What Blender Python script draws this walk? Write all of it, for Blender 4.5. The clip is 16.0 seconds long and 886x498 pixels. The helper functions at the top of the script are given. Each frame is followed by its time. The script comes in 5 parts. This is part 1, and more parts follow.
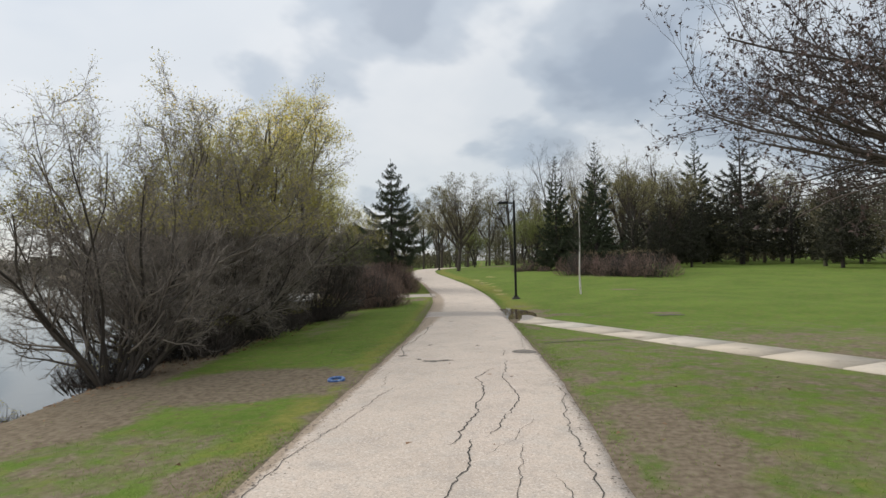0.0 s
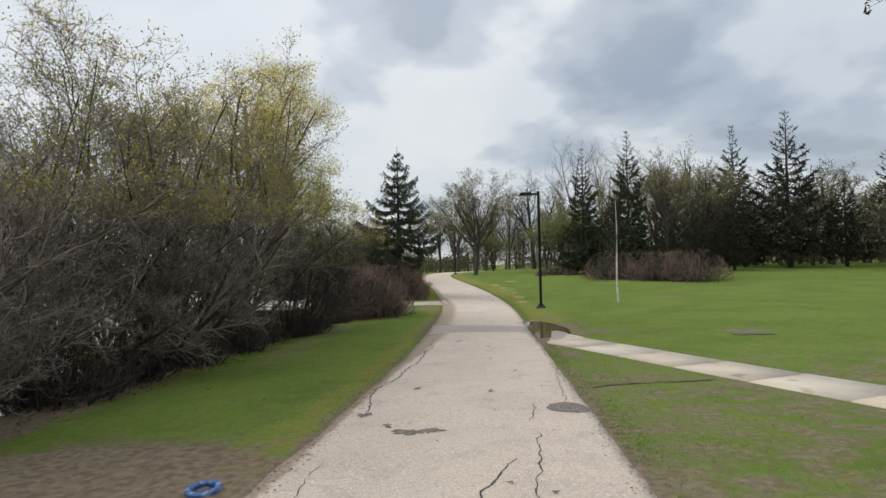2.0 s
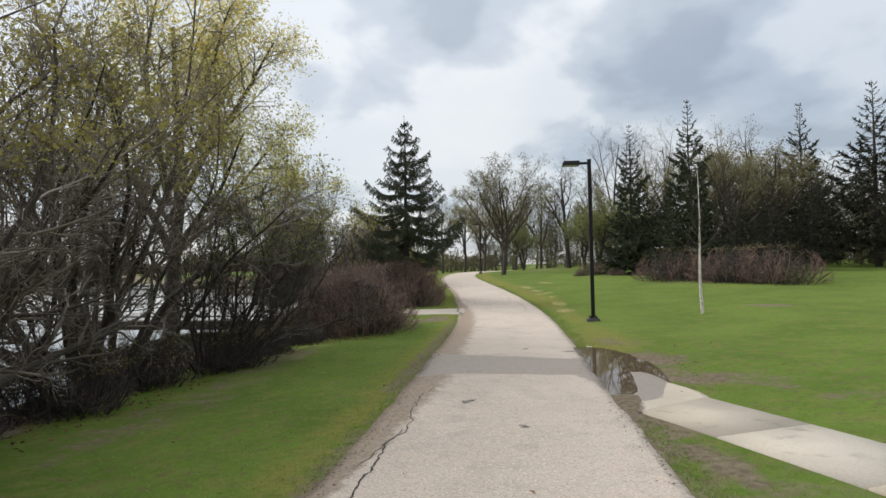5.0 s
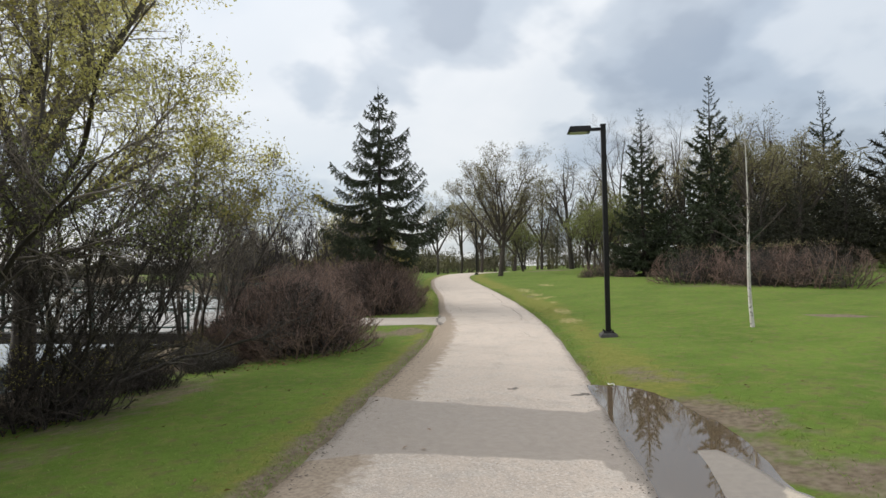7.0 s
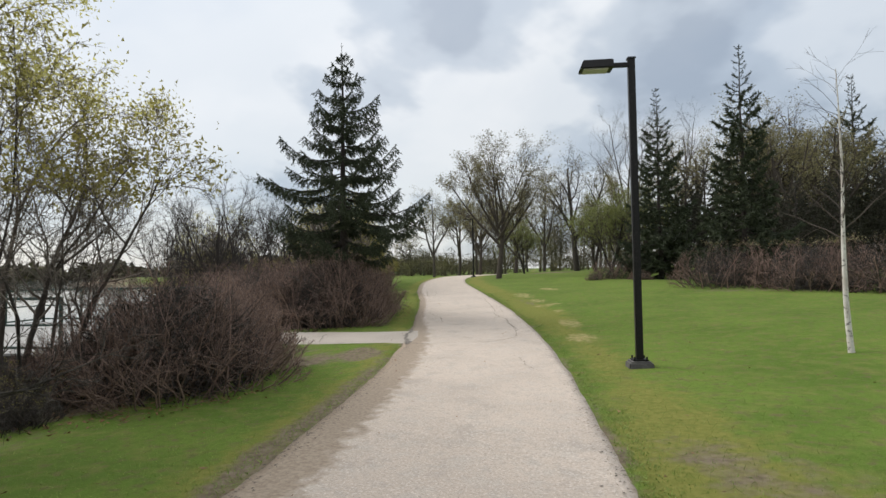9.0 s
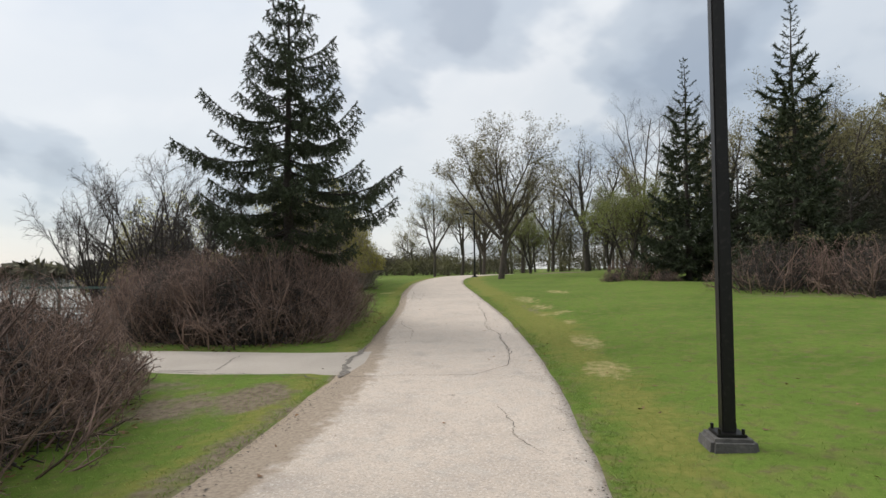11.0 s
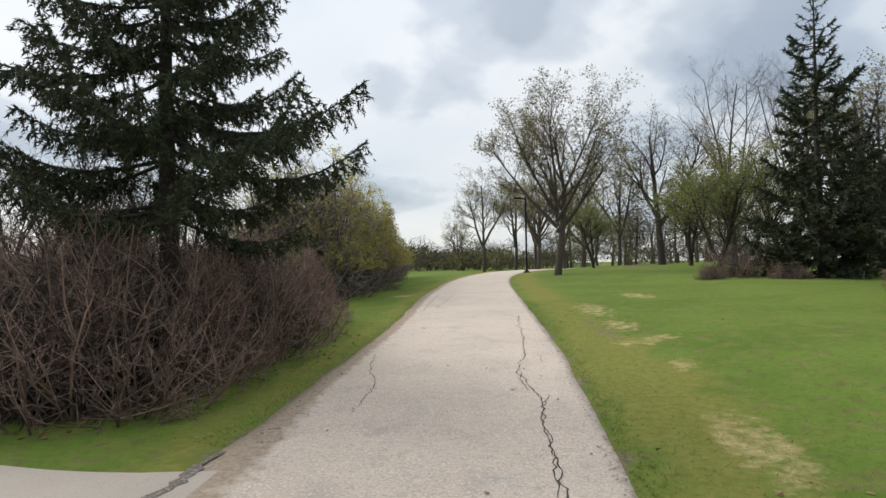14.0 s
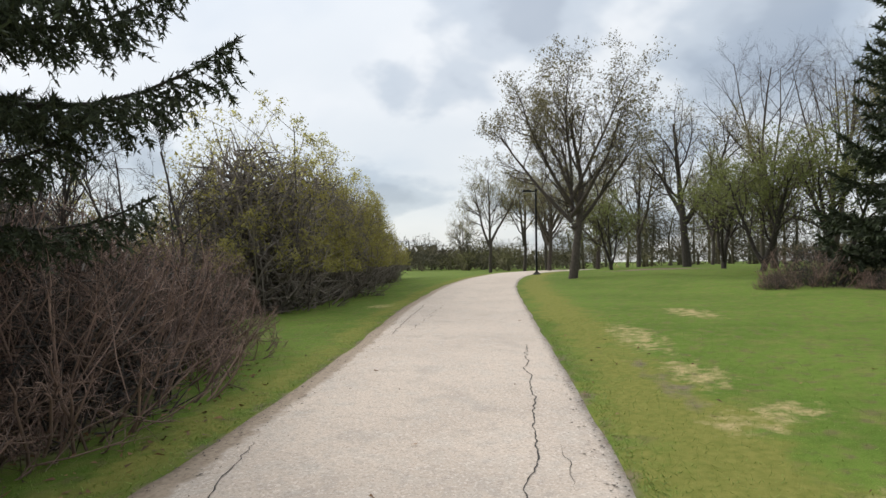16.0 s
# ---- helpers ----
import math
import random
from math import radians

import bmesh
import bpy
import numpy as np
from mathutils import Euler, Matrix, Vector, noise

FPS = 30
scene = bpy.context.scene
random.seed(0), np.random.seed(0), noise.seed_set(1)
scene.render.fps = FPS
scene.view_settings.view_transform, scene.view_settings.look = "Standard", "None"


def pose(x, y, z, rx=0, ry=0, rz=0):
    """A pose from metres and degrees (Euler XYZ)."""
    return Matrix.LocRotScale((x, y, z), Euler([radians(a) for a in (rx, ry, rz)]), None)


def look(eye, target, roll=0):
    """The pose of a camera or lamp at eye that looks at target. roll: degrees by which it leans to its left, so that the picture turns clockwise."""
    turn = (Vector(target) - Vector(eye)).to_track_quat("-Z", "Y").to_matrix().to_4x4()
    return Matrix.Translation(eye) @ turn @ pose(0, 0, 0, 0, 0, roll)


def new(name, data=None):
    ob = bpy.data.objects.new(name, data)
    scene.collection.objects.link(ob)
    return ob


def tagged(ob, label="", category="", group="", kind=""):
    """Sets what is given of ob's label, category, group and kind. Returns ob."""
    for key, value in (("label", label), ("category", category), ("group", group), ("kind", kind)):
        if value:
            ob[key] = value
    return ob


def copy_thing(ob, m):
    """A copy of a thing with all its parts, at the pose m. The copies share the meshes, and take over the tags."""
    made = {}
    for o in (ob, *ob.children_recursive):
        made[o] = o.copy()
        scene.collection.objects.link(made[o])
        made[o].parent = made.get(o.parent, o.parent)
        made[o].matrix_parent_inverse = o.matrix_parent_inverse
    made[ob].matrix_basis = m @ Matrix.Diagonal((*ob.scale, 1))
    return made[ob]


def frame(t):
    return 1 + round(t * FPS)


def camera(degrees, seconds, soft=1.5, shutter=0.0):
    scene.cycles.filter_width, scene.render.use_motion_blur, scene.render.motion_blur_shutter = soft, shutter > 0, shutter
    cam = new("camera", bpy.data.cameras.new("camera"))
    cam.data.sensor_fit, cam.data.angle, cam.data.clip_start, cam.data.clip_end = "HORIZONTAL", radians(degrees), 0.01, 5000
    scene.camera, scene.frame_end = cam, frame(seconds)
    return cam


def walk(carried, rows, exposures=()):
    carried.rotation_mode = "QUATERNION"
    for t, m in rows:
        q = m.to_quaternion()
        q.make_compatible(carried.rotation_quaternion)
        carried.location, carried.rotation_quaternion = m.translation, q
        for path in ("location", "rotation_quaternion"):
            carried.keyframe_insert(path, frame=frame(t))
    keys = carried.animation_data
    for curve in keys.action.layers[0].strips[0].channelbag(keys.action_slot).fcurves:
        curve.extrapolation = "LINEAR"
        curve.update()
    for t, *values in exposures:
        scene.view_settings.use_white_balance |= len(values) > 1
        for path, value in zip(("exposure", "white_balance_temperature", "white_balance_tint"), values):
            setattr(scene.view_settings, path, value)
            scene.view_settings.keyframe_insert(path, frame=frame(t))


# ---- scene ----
cam = camera(73.8, 16.0)
PATH = [
    (0, (1.309, 2.139, 1.829), (1.175, 4.133, 1.870), -1.2),
    (0.5, (1.307, 3.273, 1.820), (1.155, 5.266, 1.849), -1.1),
    (1, (1.324, 4.437, 1.795), (1.153, 6.428, 1.825), -0.9),
    (1.5, (1.327, 5.618, 1.764), (1.141, 7.609, 1.802), -1.1),
    (2, (1.358, 6.770, 1.729), (1.158, 8.758, 1.785), -1.2),
    (2.5, (1.372, 7.932, 1.725), (1.151, 9.917, 1.787), -1.1),
    (3, (1.358, 9.080, 1.706), (1.125, 11.064, 1.768), -1.3),
    (5.5, (1.090, 14.817, 1.605), (0.785, 16.792, 1.659), -1.0),
    (6, (1.117, 15.938, 1.578), (0.809, 17.913, 1.631), -1.0),
    (6.5, (1.163, 17.039, 1.551), (0.852, 19.013, 1.611), -1.1),
    (7, (1.235, 18.120, 1.522), (0.935, 20.095, 1.583), -1.0),
    (7.5, (1.265, 19.207, 1.498), (0.970, 21.182, 1.565), -1.1),
    (8, (1.313, 20.297, 1.467), (1.019, 22.272, 1.535), -1.1),
    (8.5, (1.310, 21.411, 1.449), (1.008, 23.385, 1.521), -1.1),
    (9, (1.341, 22.547, 1.432), (1.031, 24.520, 1.502), -1.0),
    (9.5, (1.358, 23.676, 1.406), (1.040, 25.648, 1.481), -0.9),
    (12, (1.472, 29.213, 1.336), (1.112, 31.178, 1.405), -0.8),
    (12.5, (1.428, 30.278, 1.348), (1.046, 32.239, 1.423), -1.2),
    (13, (1.377, 31.387, 1.342), (0.969, 33.343, 1.415), -1.1),
    (13.5, (1.255, 32.496, 1.354), (0.782, 34.438, 1.412), -1.0),
    (14, (1.113, 33.581, 1.372), (0.582, 35.508, 1.425), -1.0),
    (14.5, (0.954, 34.633, 1.398), (0.409, 36.555, 1.451), -0.8),
    (15, (0.833, 35.671, 1.418), (0.277, 37.591, 1.471), -0.6),
    (15.5, (0.688, 36.700, 1.434), (0.121, 38.617, 1.490), -0.7),
    (16, (0.527, 37.733, 1.452), (-0.033, 39.651, 1.501), -0.5),
]
EXPOSURES = [(0, 0.05), (3, 0.08), (6, 0.23), (9, 0.17), (12, 0.12), (14, 0.22), (16, 0.22)]
walk(cam, [(t, look(eye, target, roll)) for t, eye, target, roll in PATH], EXPOSURES)

# ---- world, sun ----
world = bpy.data.worlds.new("overcast_sky")
scene.world = world
world.use_nodes = True
wt = world.node_tree
wt.nodes.clear()


def wnode(kind, **kw):
    n = wt.nodes.new(kind)
    for k, v in kw.items():
        n.inputs[k].default_value = v
    return n


def wmath(op, a, b):
    n = wt.nodes.new("ShaderNodeMath")
    n.operation = op
    for i, v in enumerate((a, b)):
        if isinstance(v, (int, float)):
            n.inputs[i].default_value = v
        else:
            wt.links.new(v, n.inputs[i])
    return n.outputs[0]


SUN_ELEVATION = 37.0
sky = wt.nodes.new("ShaderNodeTexSky")
sky.sky_type, sky.sun_disc = "NISHITA", False
sky.sun_elevation, sky.sun_rotation = radians(SUN_ELEVATION), radians(-68)
coord = wt.nodes.new("ShaderNodeTexCoord")
sep = wt.nodes.new("ShaderNodeSeparateXYZ")
wt.links.new(coord.outputs["Generated"], sep.inputs[0])
up = wmath("MAXIMUM", sep.outputs[2], 0.0)
den = wmath("ADD", up, 0.34)
flat = wt.nodes.new("ShaderNodeCombineXYZ")
wt.links.new(wmath("DIVIDE", sep.outputs[0], den), flat.inputs[0])
wt.links.new(wmath("DIVIDE", sep.outputs[1], den), flat.inputs[1])
flat.inputs[2].default_value = 5.3


def ramp_of(value, stops):
    n = wt.nodes.new("ShaderNodeValToRGB")
    n.color_ramp.interpolation = "EASE"
    while len(n.color_ramp.elements) < len(stops):
        n.color_ramp.elements.new(0.5)
    for e, (pos, c) in zip(n.color_ramp.elements, stops):
        e.position, e.color = pos, (*c, 1)
    wt.links.new(value, n.inputs[0])
    return n.outputs[0]


# a pale deck of cloud with darker blue-grey puffs hanging below it
veil = wnode("ShaderNodeTexNoise", Scale=1.1, Detail=5.0, Roughness=0.5, Distortion=0.2)
puff = wnode("ShaderNodeTexNoise", Scale=1.75, Detail=5.0, Roughness=0.48, Distortion=0.1)
drift = wt.nodes.new("ShaderNodeVectorRotate")
drift.rotation_type = "Z_AXIS"
drift.inputs["Angle"].default_value = radians(46)
wt.links.new(flat.outputs[0], drift.inputs["Vector"])
for n in (veil, puff):
    wt.links.new(drift.outputs[0], n.inputs["Vector"])
pale = ramp_of(veil.outputs["Fac"], ((0.36, (1.2, 1.29, 1.39)), (0.5, (1.4, 1.45, 1.49)), (0.64, (1.55, 1.57, 1.58))))
shade = ramp_of(puff.outputs["Fac"], ((0.33, (0.56, 0.6, 0.66)), (0.40, (0.72, 0.76, 0.81)), (0.475, (1.0, 1.0, 1.0))))
mixed = wt.nodes.new("ShaderNodeMix")
mixed.data_type, mixed.blend_type = "RGBA", "MULTIPLY"
mixed.inputs["Factor"].default_value = 1.0
wt.links.new(pale, mixed.inputs["A"])
wt.links.new(shade, mixed.inputs["B"])
lift = wmath("ADD", wmath("MULTIPLY", wmath("MULTIPLY", up, up), 0.5), 0.405)
clouds = wt.nodes.new("ShaderNodeBackground")
wt.links.new(mixed.outputs["Result"], clouds.inputs[0])
wt.links.new(lift, clouds.inputs[1])
blue = wnode("ShaderNodeBackground", Strength=0.02)
wt.links.new(sky.outputs[0], blue.inputs[0])
both = wt.nodes.new("ShaderNodeAddShader")
wt.links.new(clouds.outputs[0], both.inputs[0])
wt.links.new(blue.outputs[0], both.inputs[1])
wout = wt.nodes.new("ShaderNodeOutputWorld")
wt.links.new(both.outputs[0], wout.inputs[0])

sun_data = bpy.data.lights.new("sun", "SUN")
sun_data.energy, sun_data.angle, sun_data.color = 2.2, radians(30), (1.0, 0.965, 0.92)
sun = new("sun", sun_data)
sun.matrix_basis = look((-25, 10, 20.3), (0, 0, 0))

# ---- materials ----


def material(name, base, rough=0.8, metal=0.0, spots=(), bump=(0.0, 30.0), vary=0.0, coords="Object", extra=None):
    """Base colour, mixed with (colour, scale, low, high, amount) noise layers; bump = (strength, scale); vary: brightness spread by object or island."""
    m = bpy.data.materials.new(name)
    m.use_nodes = True
    nt = m.node_tree
    b = nt.nodes["Principled BSDF"]
    b.inputs["Roughness"].default_value, b.inputs["Metallic"].default_value = rough, metal
    tc = nt.nodes.new("ShaderNodeTexCoord").outputs[coords]
    rgb = nt.nodes.new("ShaderNodeRGB")
    rgb.outputs[0].default_value = (*base, 1)
    cur = rgb.outputs[0]
    for colour, scale, low, high, amount in spots:
        nz = nt.nodes.new("ShaderNodeTexNoise")
        nz.inputs["Scale"].default_value, nz.inputs["Detail"].default_value = scale, 4
        nt.links.new(tc, nz.inputs["Vector"])
        mr = nt.nodes.new("ShaderNodeMapRange")
        mr.inputs["From Min"].default_value, mr.inputs["From Max"].default_value = low, high
        mr.inputs["To Max"].default_value = amount
        nt.links.new(nz.outputs["Fac"], mr.inputs["Value"])
        mx = nt.nodes.new("ShaderNodeMix")
        mx.data_type = "RGBA"
        nt.links.new(mr.outputs["Result"], mx.inputs["Factor"])
        nt.links.new(cur, mx.inputs["A"])
        mx.inputs["B"].default_value = (*colour, 1)
        cur = mx.outputs["Result"]
    if extra:
        cur = extra(nt, tc, cur, b)
    if vary:
        g = nt.nodes.new("ShaderNodeNewGeometry")
        mr = nt.nodes.new("ShaderNodeMapRange")
        mr.inputs["To Min"].default_value, mr.inputs["To Max"].default_value = 1 - vary, 1 + vary
        nt.links.new(g.outputs["Random Per Island"], mr.inputs["Value"])
        hs = nt.nodes.new("ShaderNodeHueSaturation")
        nt.links.new(mr.outputs["Result"], hs.inputs["Value"])
        nt.links.new(cur, hs.inputs["Color"])
        cur = hs.outputs["Color"]
    nt.links.new(cur, b.inputs["Base Color"])
    if bump[0]:
        nz = nt.nodes.new("ShaderNodeTexNoise")
        nz.inputs["Scale"].default_value, nz.inputs["Detail"].default_value = bump[1], 5
        nt.links.new(tc, nz.inputs["Vector"])
        bp = nt.nodes.new("ShaderNodeBump")
        bp.inputs["Strength"].default_value, bp.inputs["Distance"].default_value = bump[0], 0.02
        nt.links.new(nz.outputs["Fac"], bp.inputs["Height"])
        nt.links.new(bp.outputs["Normal"], b.inputs["Normal"])
    return m


def leaf_material(name, base, vary=0.35, through_light=0.35):
    m = material(name, base, 0.6, vary=vary)
    b = m.node_tree.nodes["Principled BSDF"]
    b.inputs["Specular IOR Level"].default_value = 0.25
    tr = m.node_tree.nodes.new("ShaderNodeBsdfTranslucent")
    tr.inputs[0].default_value = (*[min(1, c * 1.25) for c in base], 1)
    mx = m.node_tree.nodes.new("ShaderNodeMixShader")
    mx.inputs[0].default_value = through_light
    out = m.node_tree.nodes["Material Output"]
    m.node_tree.links.new(b.outputs[0], mx.inputs[1])
    m.node_tree.links.new(tr.outputs[0], mx.inputs[2])
    m.node_tree.links.new(mx.outputs[0], out.inputs[0])
    return m


def by_cover(layers):
    """Mixes colours in by the channels of the mesh's cover attribute, broken up by noise: (channel, colour, colour2, noise scale, gloss)."""
    def add(nt, tc, cur, b):
        at = nt.nodes.new("ShaderNodeAttribute")
        at.attribute_name = "cover"
        sp = nt.nodes.new("ShaderNodeSeparateColor")
        nt.links.new(at.outputs["Color"], sp.inputs[0])
        rough = None
        for channel, c1, c2, scale, gloss in layers:
            nz = nt.nodes.new("ShaderNodeTexNoise")
            nz.inputs["Scale"].default_value, nz.inputs["Detail"].default_value = scale, 6
            nz.inputs["Roughness"].default_value = 0.65
            nt.links.new(tc, nz.inputs["Vector"])
            ad = nt.nodes.new("ShaderNodeMath")
            ad.operation = "ADD"
            nt.links.new(sp.outputs[channel], ad.inputs[0])
            nt.links.new(nz.outputs["Fac"], ad.inputs[1])
            mr = nt.nodes.new("ShaderNodeMapRange")
            mr.inputs["From Min"].default_value, mr.inputs["From Max"].default_value = 0.86, 1.12
            nt.links.new(ad.outputs[0], mr.inputs["Value"])
            tint = nt.nodes.new("ShaderNodeMix")
            tint.data_type = "RGBA"
            n2 = nt.nodes.new("ShaderNodeTexNoise")
            n2.inputs["Scale"].default_value, n2.inputs["Detail"].default_value = scale * 5, 5
            nt.links.new(tc, n2.inputs["Vector"])
            m2 = nt.nodes.new("ShaderNodeMapRange")
            m2.inputs["From Min"].default_value, m2.inputs["From Max"].default_value = 0.35, 0.65
            nt.links.new(n2.outputs["Fac"], m2.inputs["Value"])
            nt.links.new(m2.outputs["Result"], tint.inputs["Factor"])
            tint.inputs["A"].default_value, tint.inputs["B"].default_value = (*c1, 1), (*c2, 1)
            mx = nt.nodes.new("ShaderNodeMix")
            mx.data_type = "RGBA"
            nt.links.new(mr.outputs["Result"], mx.inputs["Factor"])
            nt.links.new(cur, mx.inputs["A"])
            nt.links.new(tint.outputs["Result"], mx.inputs["B"])
            cur = mx.outputs["Result"]
            if gloss is not None:
                rr = nt.nodes.new("ShaderNodeMapRange")
                rr.inputs["To Min"].default_value, rr.inputs["To Max"].default_value = 0.9, gloss
                nt.links.new(mr.outputs["Result"], rr.inputs["Value"])
                nt.links.new(rr.outputs["Result"], b.inputs["Roughness"])
        return cur
    return add


M_GROUND = material(
    "park_lawn", (0.122, 0.185, 0.031), 1.0,
    spots=(((0.08, 0.135, 0.021), 0.45, 0.38, 0.62, 0.9), ((0.165, 0.175, 0.05), 3.5, 0.47, 0.68, 0.8), ((0.125, 0.105, 0.055), 7.0, 0.55, 0.68, 0.75), ((0.07, 0.105, 0.018), 11.0, 0.46, 0.7, 0.5), ((0.2, 0.215, 0.065), 60.0, 0.52, 0.72, 0.45), ((0.055, 0.078, 0.016), 130.0, 0.5, 0.68, 0.5)),
    bump=(0.6, 110.0),
    extra=by_cover((("Green", (0.195, 0.19, 0.05), (0.14, 0.152, 0.034), 2.6, None), ("Red", (0.125, 0.097, 0.066), (0.205, 0.166, 0.118), 2.4, None), ("Blue", (0.42, 0.33, 0.17), (0.28, 0.24, 0.10), 6.0, None))))
M_GROUND.node_tree.nodes["Principled BSDF"].inputs["Specular IOR Level"].default_value = 0.08
M_PATH = material("aged_asphalt", (0.52, 0.435, 0.36), 0.95,
                  spots=(((0.43, 0.36, 0.3), 0.8, 0.4, 0.62, 0.6), ((0.46, 0.425, 0.38), 4.0, 0.5, 0.7, 0.4), ((0.30, 0.265, 0.235), 2.2, 0.54, 0.72, 0.45), ((0.36, 0.32, 0.285), 13.0, 0.5, 0.7, 0.5), ((0.28, 0.24, 0.205), 48.0, 0.53, 0.64, 0.6), ((0.68, 0.61, 0.53), 42.0, 0.55, 0.66, 0.6), ((0.2, 0.175, 0.15), 170.0, 0.58, 0.68, 0.5)),
                  bump=(0.4, 120.0),
                  extra=by_cover((("Red", (0.24, 0.188, 0.14), (0.34, 0.275, 0.21), 5.5, None), ("Green", (0.285, 0.24, 0.2), (0.33, 0.28, 0.235), 3.0, 0.45))))
M_PATH.node_tree.nodes["Principled BSDF"].inputs["Specular IOR Level"].default_value = 0.2
M_PATCH = material("dark_asphalt_patch", (0.145, 0.125, 0.105), 0.95, spots=(((0.30, 0.265, 0.225), 28, 0.5, 0.62, 0.9), ((0.07, 0.06, 0.05), 60, 0.52, 0.64, 0.9)), bump=(1.0, 60))
M_CRACK = material("crack_filler", (0.04, 0.035, 0.03), 0.95, spots=(((0.09, 0.08, 0.07), 14, 0.5, 0.7, 0.8),))
def by_object(tint):
    """Mixes a second colour in by each object's random number."""
    def add(nt, tc, cur, b):
        info = nt.nodes.new("ShaderNodeObjectInfo")
        mx = nt.nodes.new("ShaderNodeMix")
        mx.data_type, mx.blend_type = "RGBA", "MULTIPLY"
        nt.links.new(info.outputs["Random"], mx.inputs["Factor"])
        nt.links.new(cur, mx.inputs["A"])
        mx.inputs["B"].default_value = (*tint, 1)
        return mx.outputs["Result"]
    return add


M_SLAB = material("pale_concrete", (0.58, 0.52, 0.435), 0.9, extra=by_object((0.82, 0.77, 0.70)), spots=(((0.43, 0.385, 0.33), 1.3, 0.4, 0.65, 0.6), ((0.2, 0.16, 0.12), 2.3, 0.62, 0.72, 0.6), ((0.36, 0.33, 0.29), 60, 0.5, 0.7, 0.6)), bump=(0.3, 90))
M_SIDE = material("grey_asphalt_walk", (0.37, 0.325, 0.275), 0.9, spots=(((0.32, 0.28, 0.235), 0.9, 0.4, 0.65, 0.8), ((0.22, 0.18, 0.17), 90, 0.55, 0.7, 0.7)), bump=(0.4, 110))
M_ENDSLAB = material("wet_concrete", (0.5, 0.43, 0.34), 0.9, spots=(((0.43, 0.37, 0.29), 1.6, 0.4, 0.65, 0.8), ((0.27, 0.24, 0.2), 60, 0.5, 0.7, 0.6)), bump=(0.3, 90),
                      extra=by_cover((("Red", (0.14, 0.11, 0.085), (0.2, 0.165, 0.13), 5.5, None), ("Green", (0.235, 0.2, 0.165), (0.28, 0.238, 0.195), 3.0, 0.45))))
M_PUDDLE = material("muddy_water", (0.125, 0.09, 0.055), 0.02, bump=(0.02, 1.5))
M_PUDDLE.node_tree.nodes["Principled BSDF"].inputs["IOR"].default_value = 2.0
M_LAKE = material("lake_water", (0.05, 0.06, 0.06), 0.06, bump=(0.2, 1.6))
M_LAKE.node_tree.nodes["Principled BSDF"].inputs["IOR"].default_value = 1.8
M_BARK = material("grey_brown_bark", (0.072, 0.058, 0.046), 0.95, spots=(((0.05, 0.04, 0.032), 9, 0.45, 0.6, 0.9), ((0.12, 0.10, 0.085), 30, 0.5, 0.7, 0.5)), bump=(1.0, 25))
M_DARKBARK = material("dark_bark", (0.045, 0.036, 0.03), 0.95, spots=(((0.03, 0.025, 0.02), 9, 0.45, 0.6, 0.9), ((0.10, 0.09, 0.08), 25, 0.55, 0.7, 0.6)), bump=(1.0, 25))
M_TWIG = material("brown_twigs", (0.06, 0.046, 0.036), 0.9, vary=0.45)
M_WILLOW_TWIG = material("olive_brown_willow_twigs", (0.155, 0.13, 0.105), 0.9, vary=0.55)
M_WILLOW = material("willow_bark", (0.055, 0.046, 0.037), 0.9, spots=(((0.05, 0.04, 0.03), 8, 0.45, 0.6, 0.8),), vary=0.4)
M_RED = material("reddish_brown_twigs", (0.165, 0.108, 0.083), 0.9, vary=0.65)
M_BIRCH = material("white_birch_bark", (0.60, 0.57, 0.52), 0.8, spots=(((0.42, 0.37, 0.32), 3, 0.42, 0.6, 0.8), ((0.09, 0.078, 0.07), 15, 0.55, 0.64, 0.8)))
M_NEEDLE = material("spruce_needles", (0.04, 0.052, 0.023), 0.85, vary=0.5)
M_NEEDLE2 = material("dark_spruce_needles", (0.034, 0.034, 0.019), 0.9, vary=0.5)
M_NEEDLE3 = material("olive_spruce_needles", (0.052, 0.064, 0.025), 0.9, vary=0.5)
M_LEAF_OLIVE = leaf_material("young_olive_leaves", (0.25, 0.225, 0.065), 0.4, 0.4)
M_LEAF_GOLD = leaf_material("golden_catkins", (0.62, 0.49, 0.13), 0.35, 0.5)
M_LEAF_YELLOW = leaf_material("yellow_green_young_leaves", (0.5, 0.47, 0.17), 0.35, 0.52)
M_LEAF_GREEN = leaf_material("fresh_green_leaves", (0.16, 0.175, 0.055))
M_LEAF_TAN = leaf_material("tan_young_leaves", (0.20, 0.18, 0.085))
M_LEAF_BUD = leaf_material("brownish_buds", (0.17, 0.15, 0.075))
M_BUD_DARK = material("dark_buds", (0.07, 0.045, 0.038), 0.8, vary=0.4)
M_GRASS = leaf_material("grass_blades", (0.165, 0.225, 0.048), 0.35, 0.35)
M_BLACK = material("black_painted_steel", (0.009, 0.008, 0.008), 0.42, spots=(((0.03, 0.027, 0.025), 20, 0.55, 0.7, 0.6),), bump=(0.05, 60))
M_BLACK.node_tree.nodes["Principled BSDF"].inputs["Specular IOR Level"].default_value = 0.25
M_LENS = material("lamp_lens", (0.45, 0.45, 0.42), 0.25)
M_FOOT = material("dark_concrete_footing", (0.075, 0.07, 0.066), 0.95, spots=(((0.14, 0.13, 0.12), 12, 0.5, 0.7, 0.7),), bump=(0.5, 40))
M_BLUE = material("faded_blue_plastic", (0.03, 0.085, 0.24), 0.5, spots=(((0.3, 0.42, 0.55), 18, 0.5, 0.7, 0.6),))
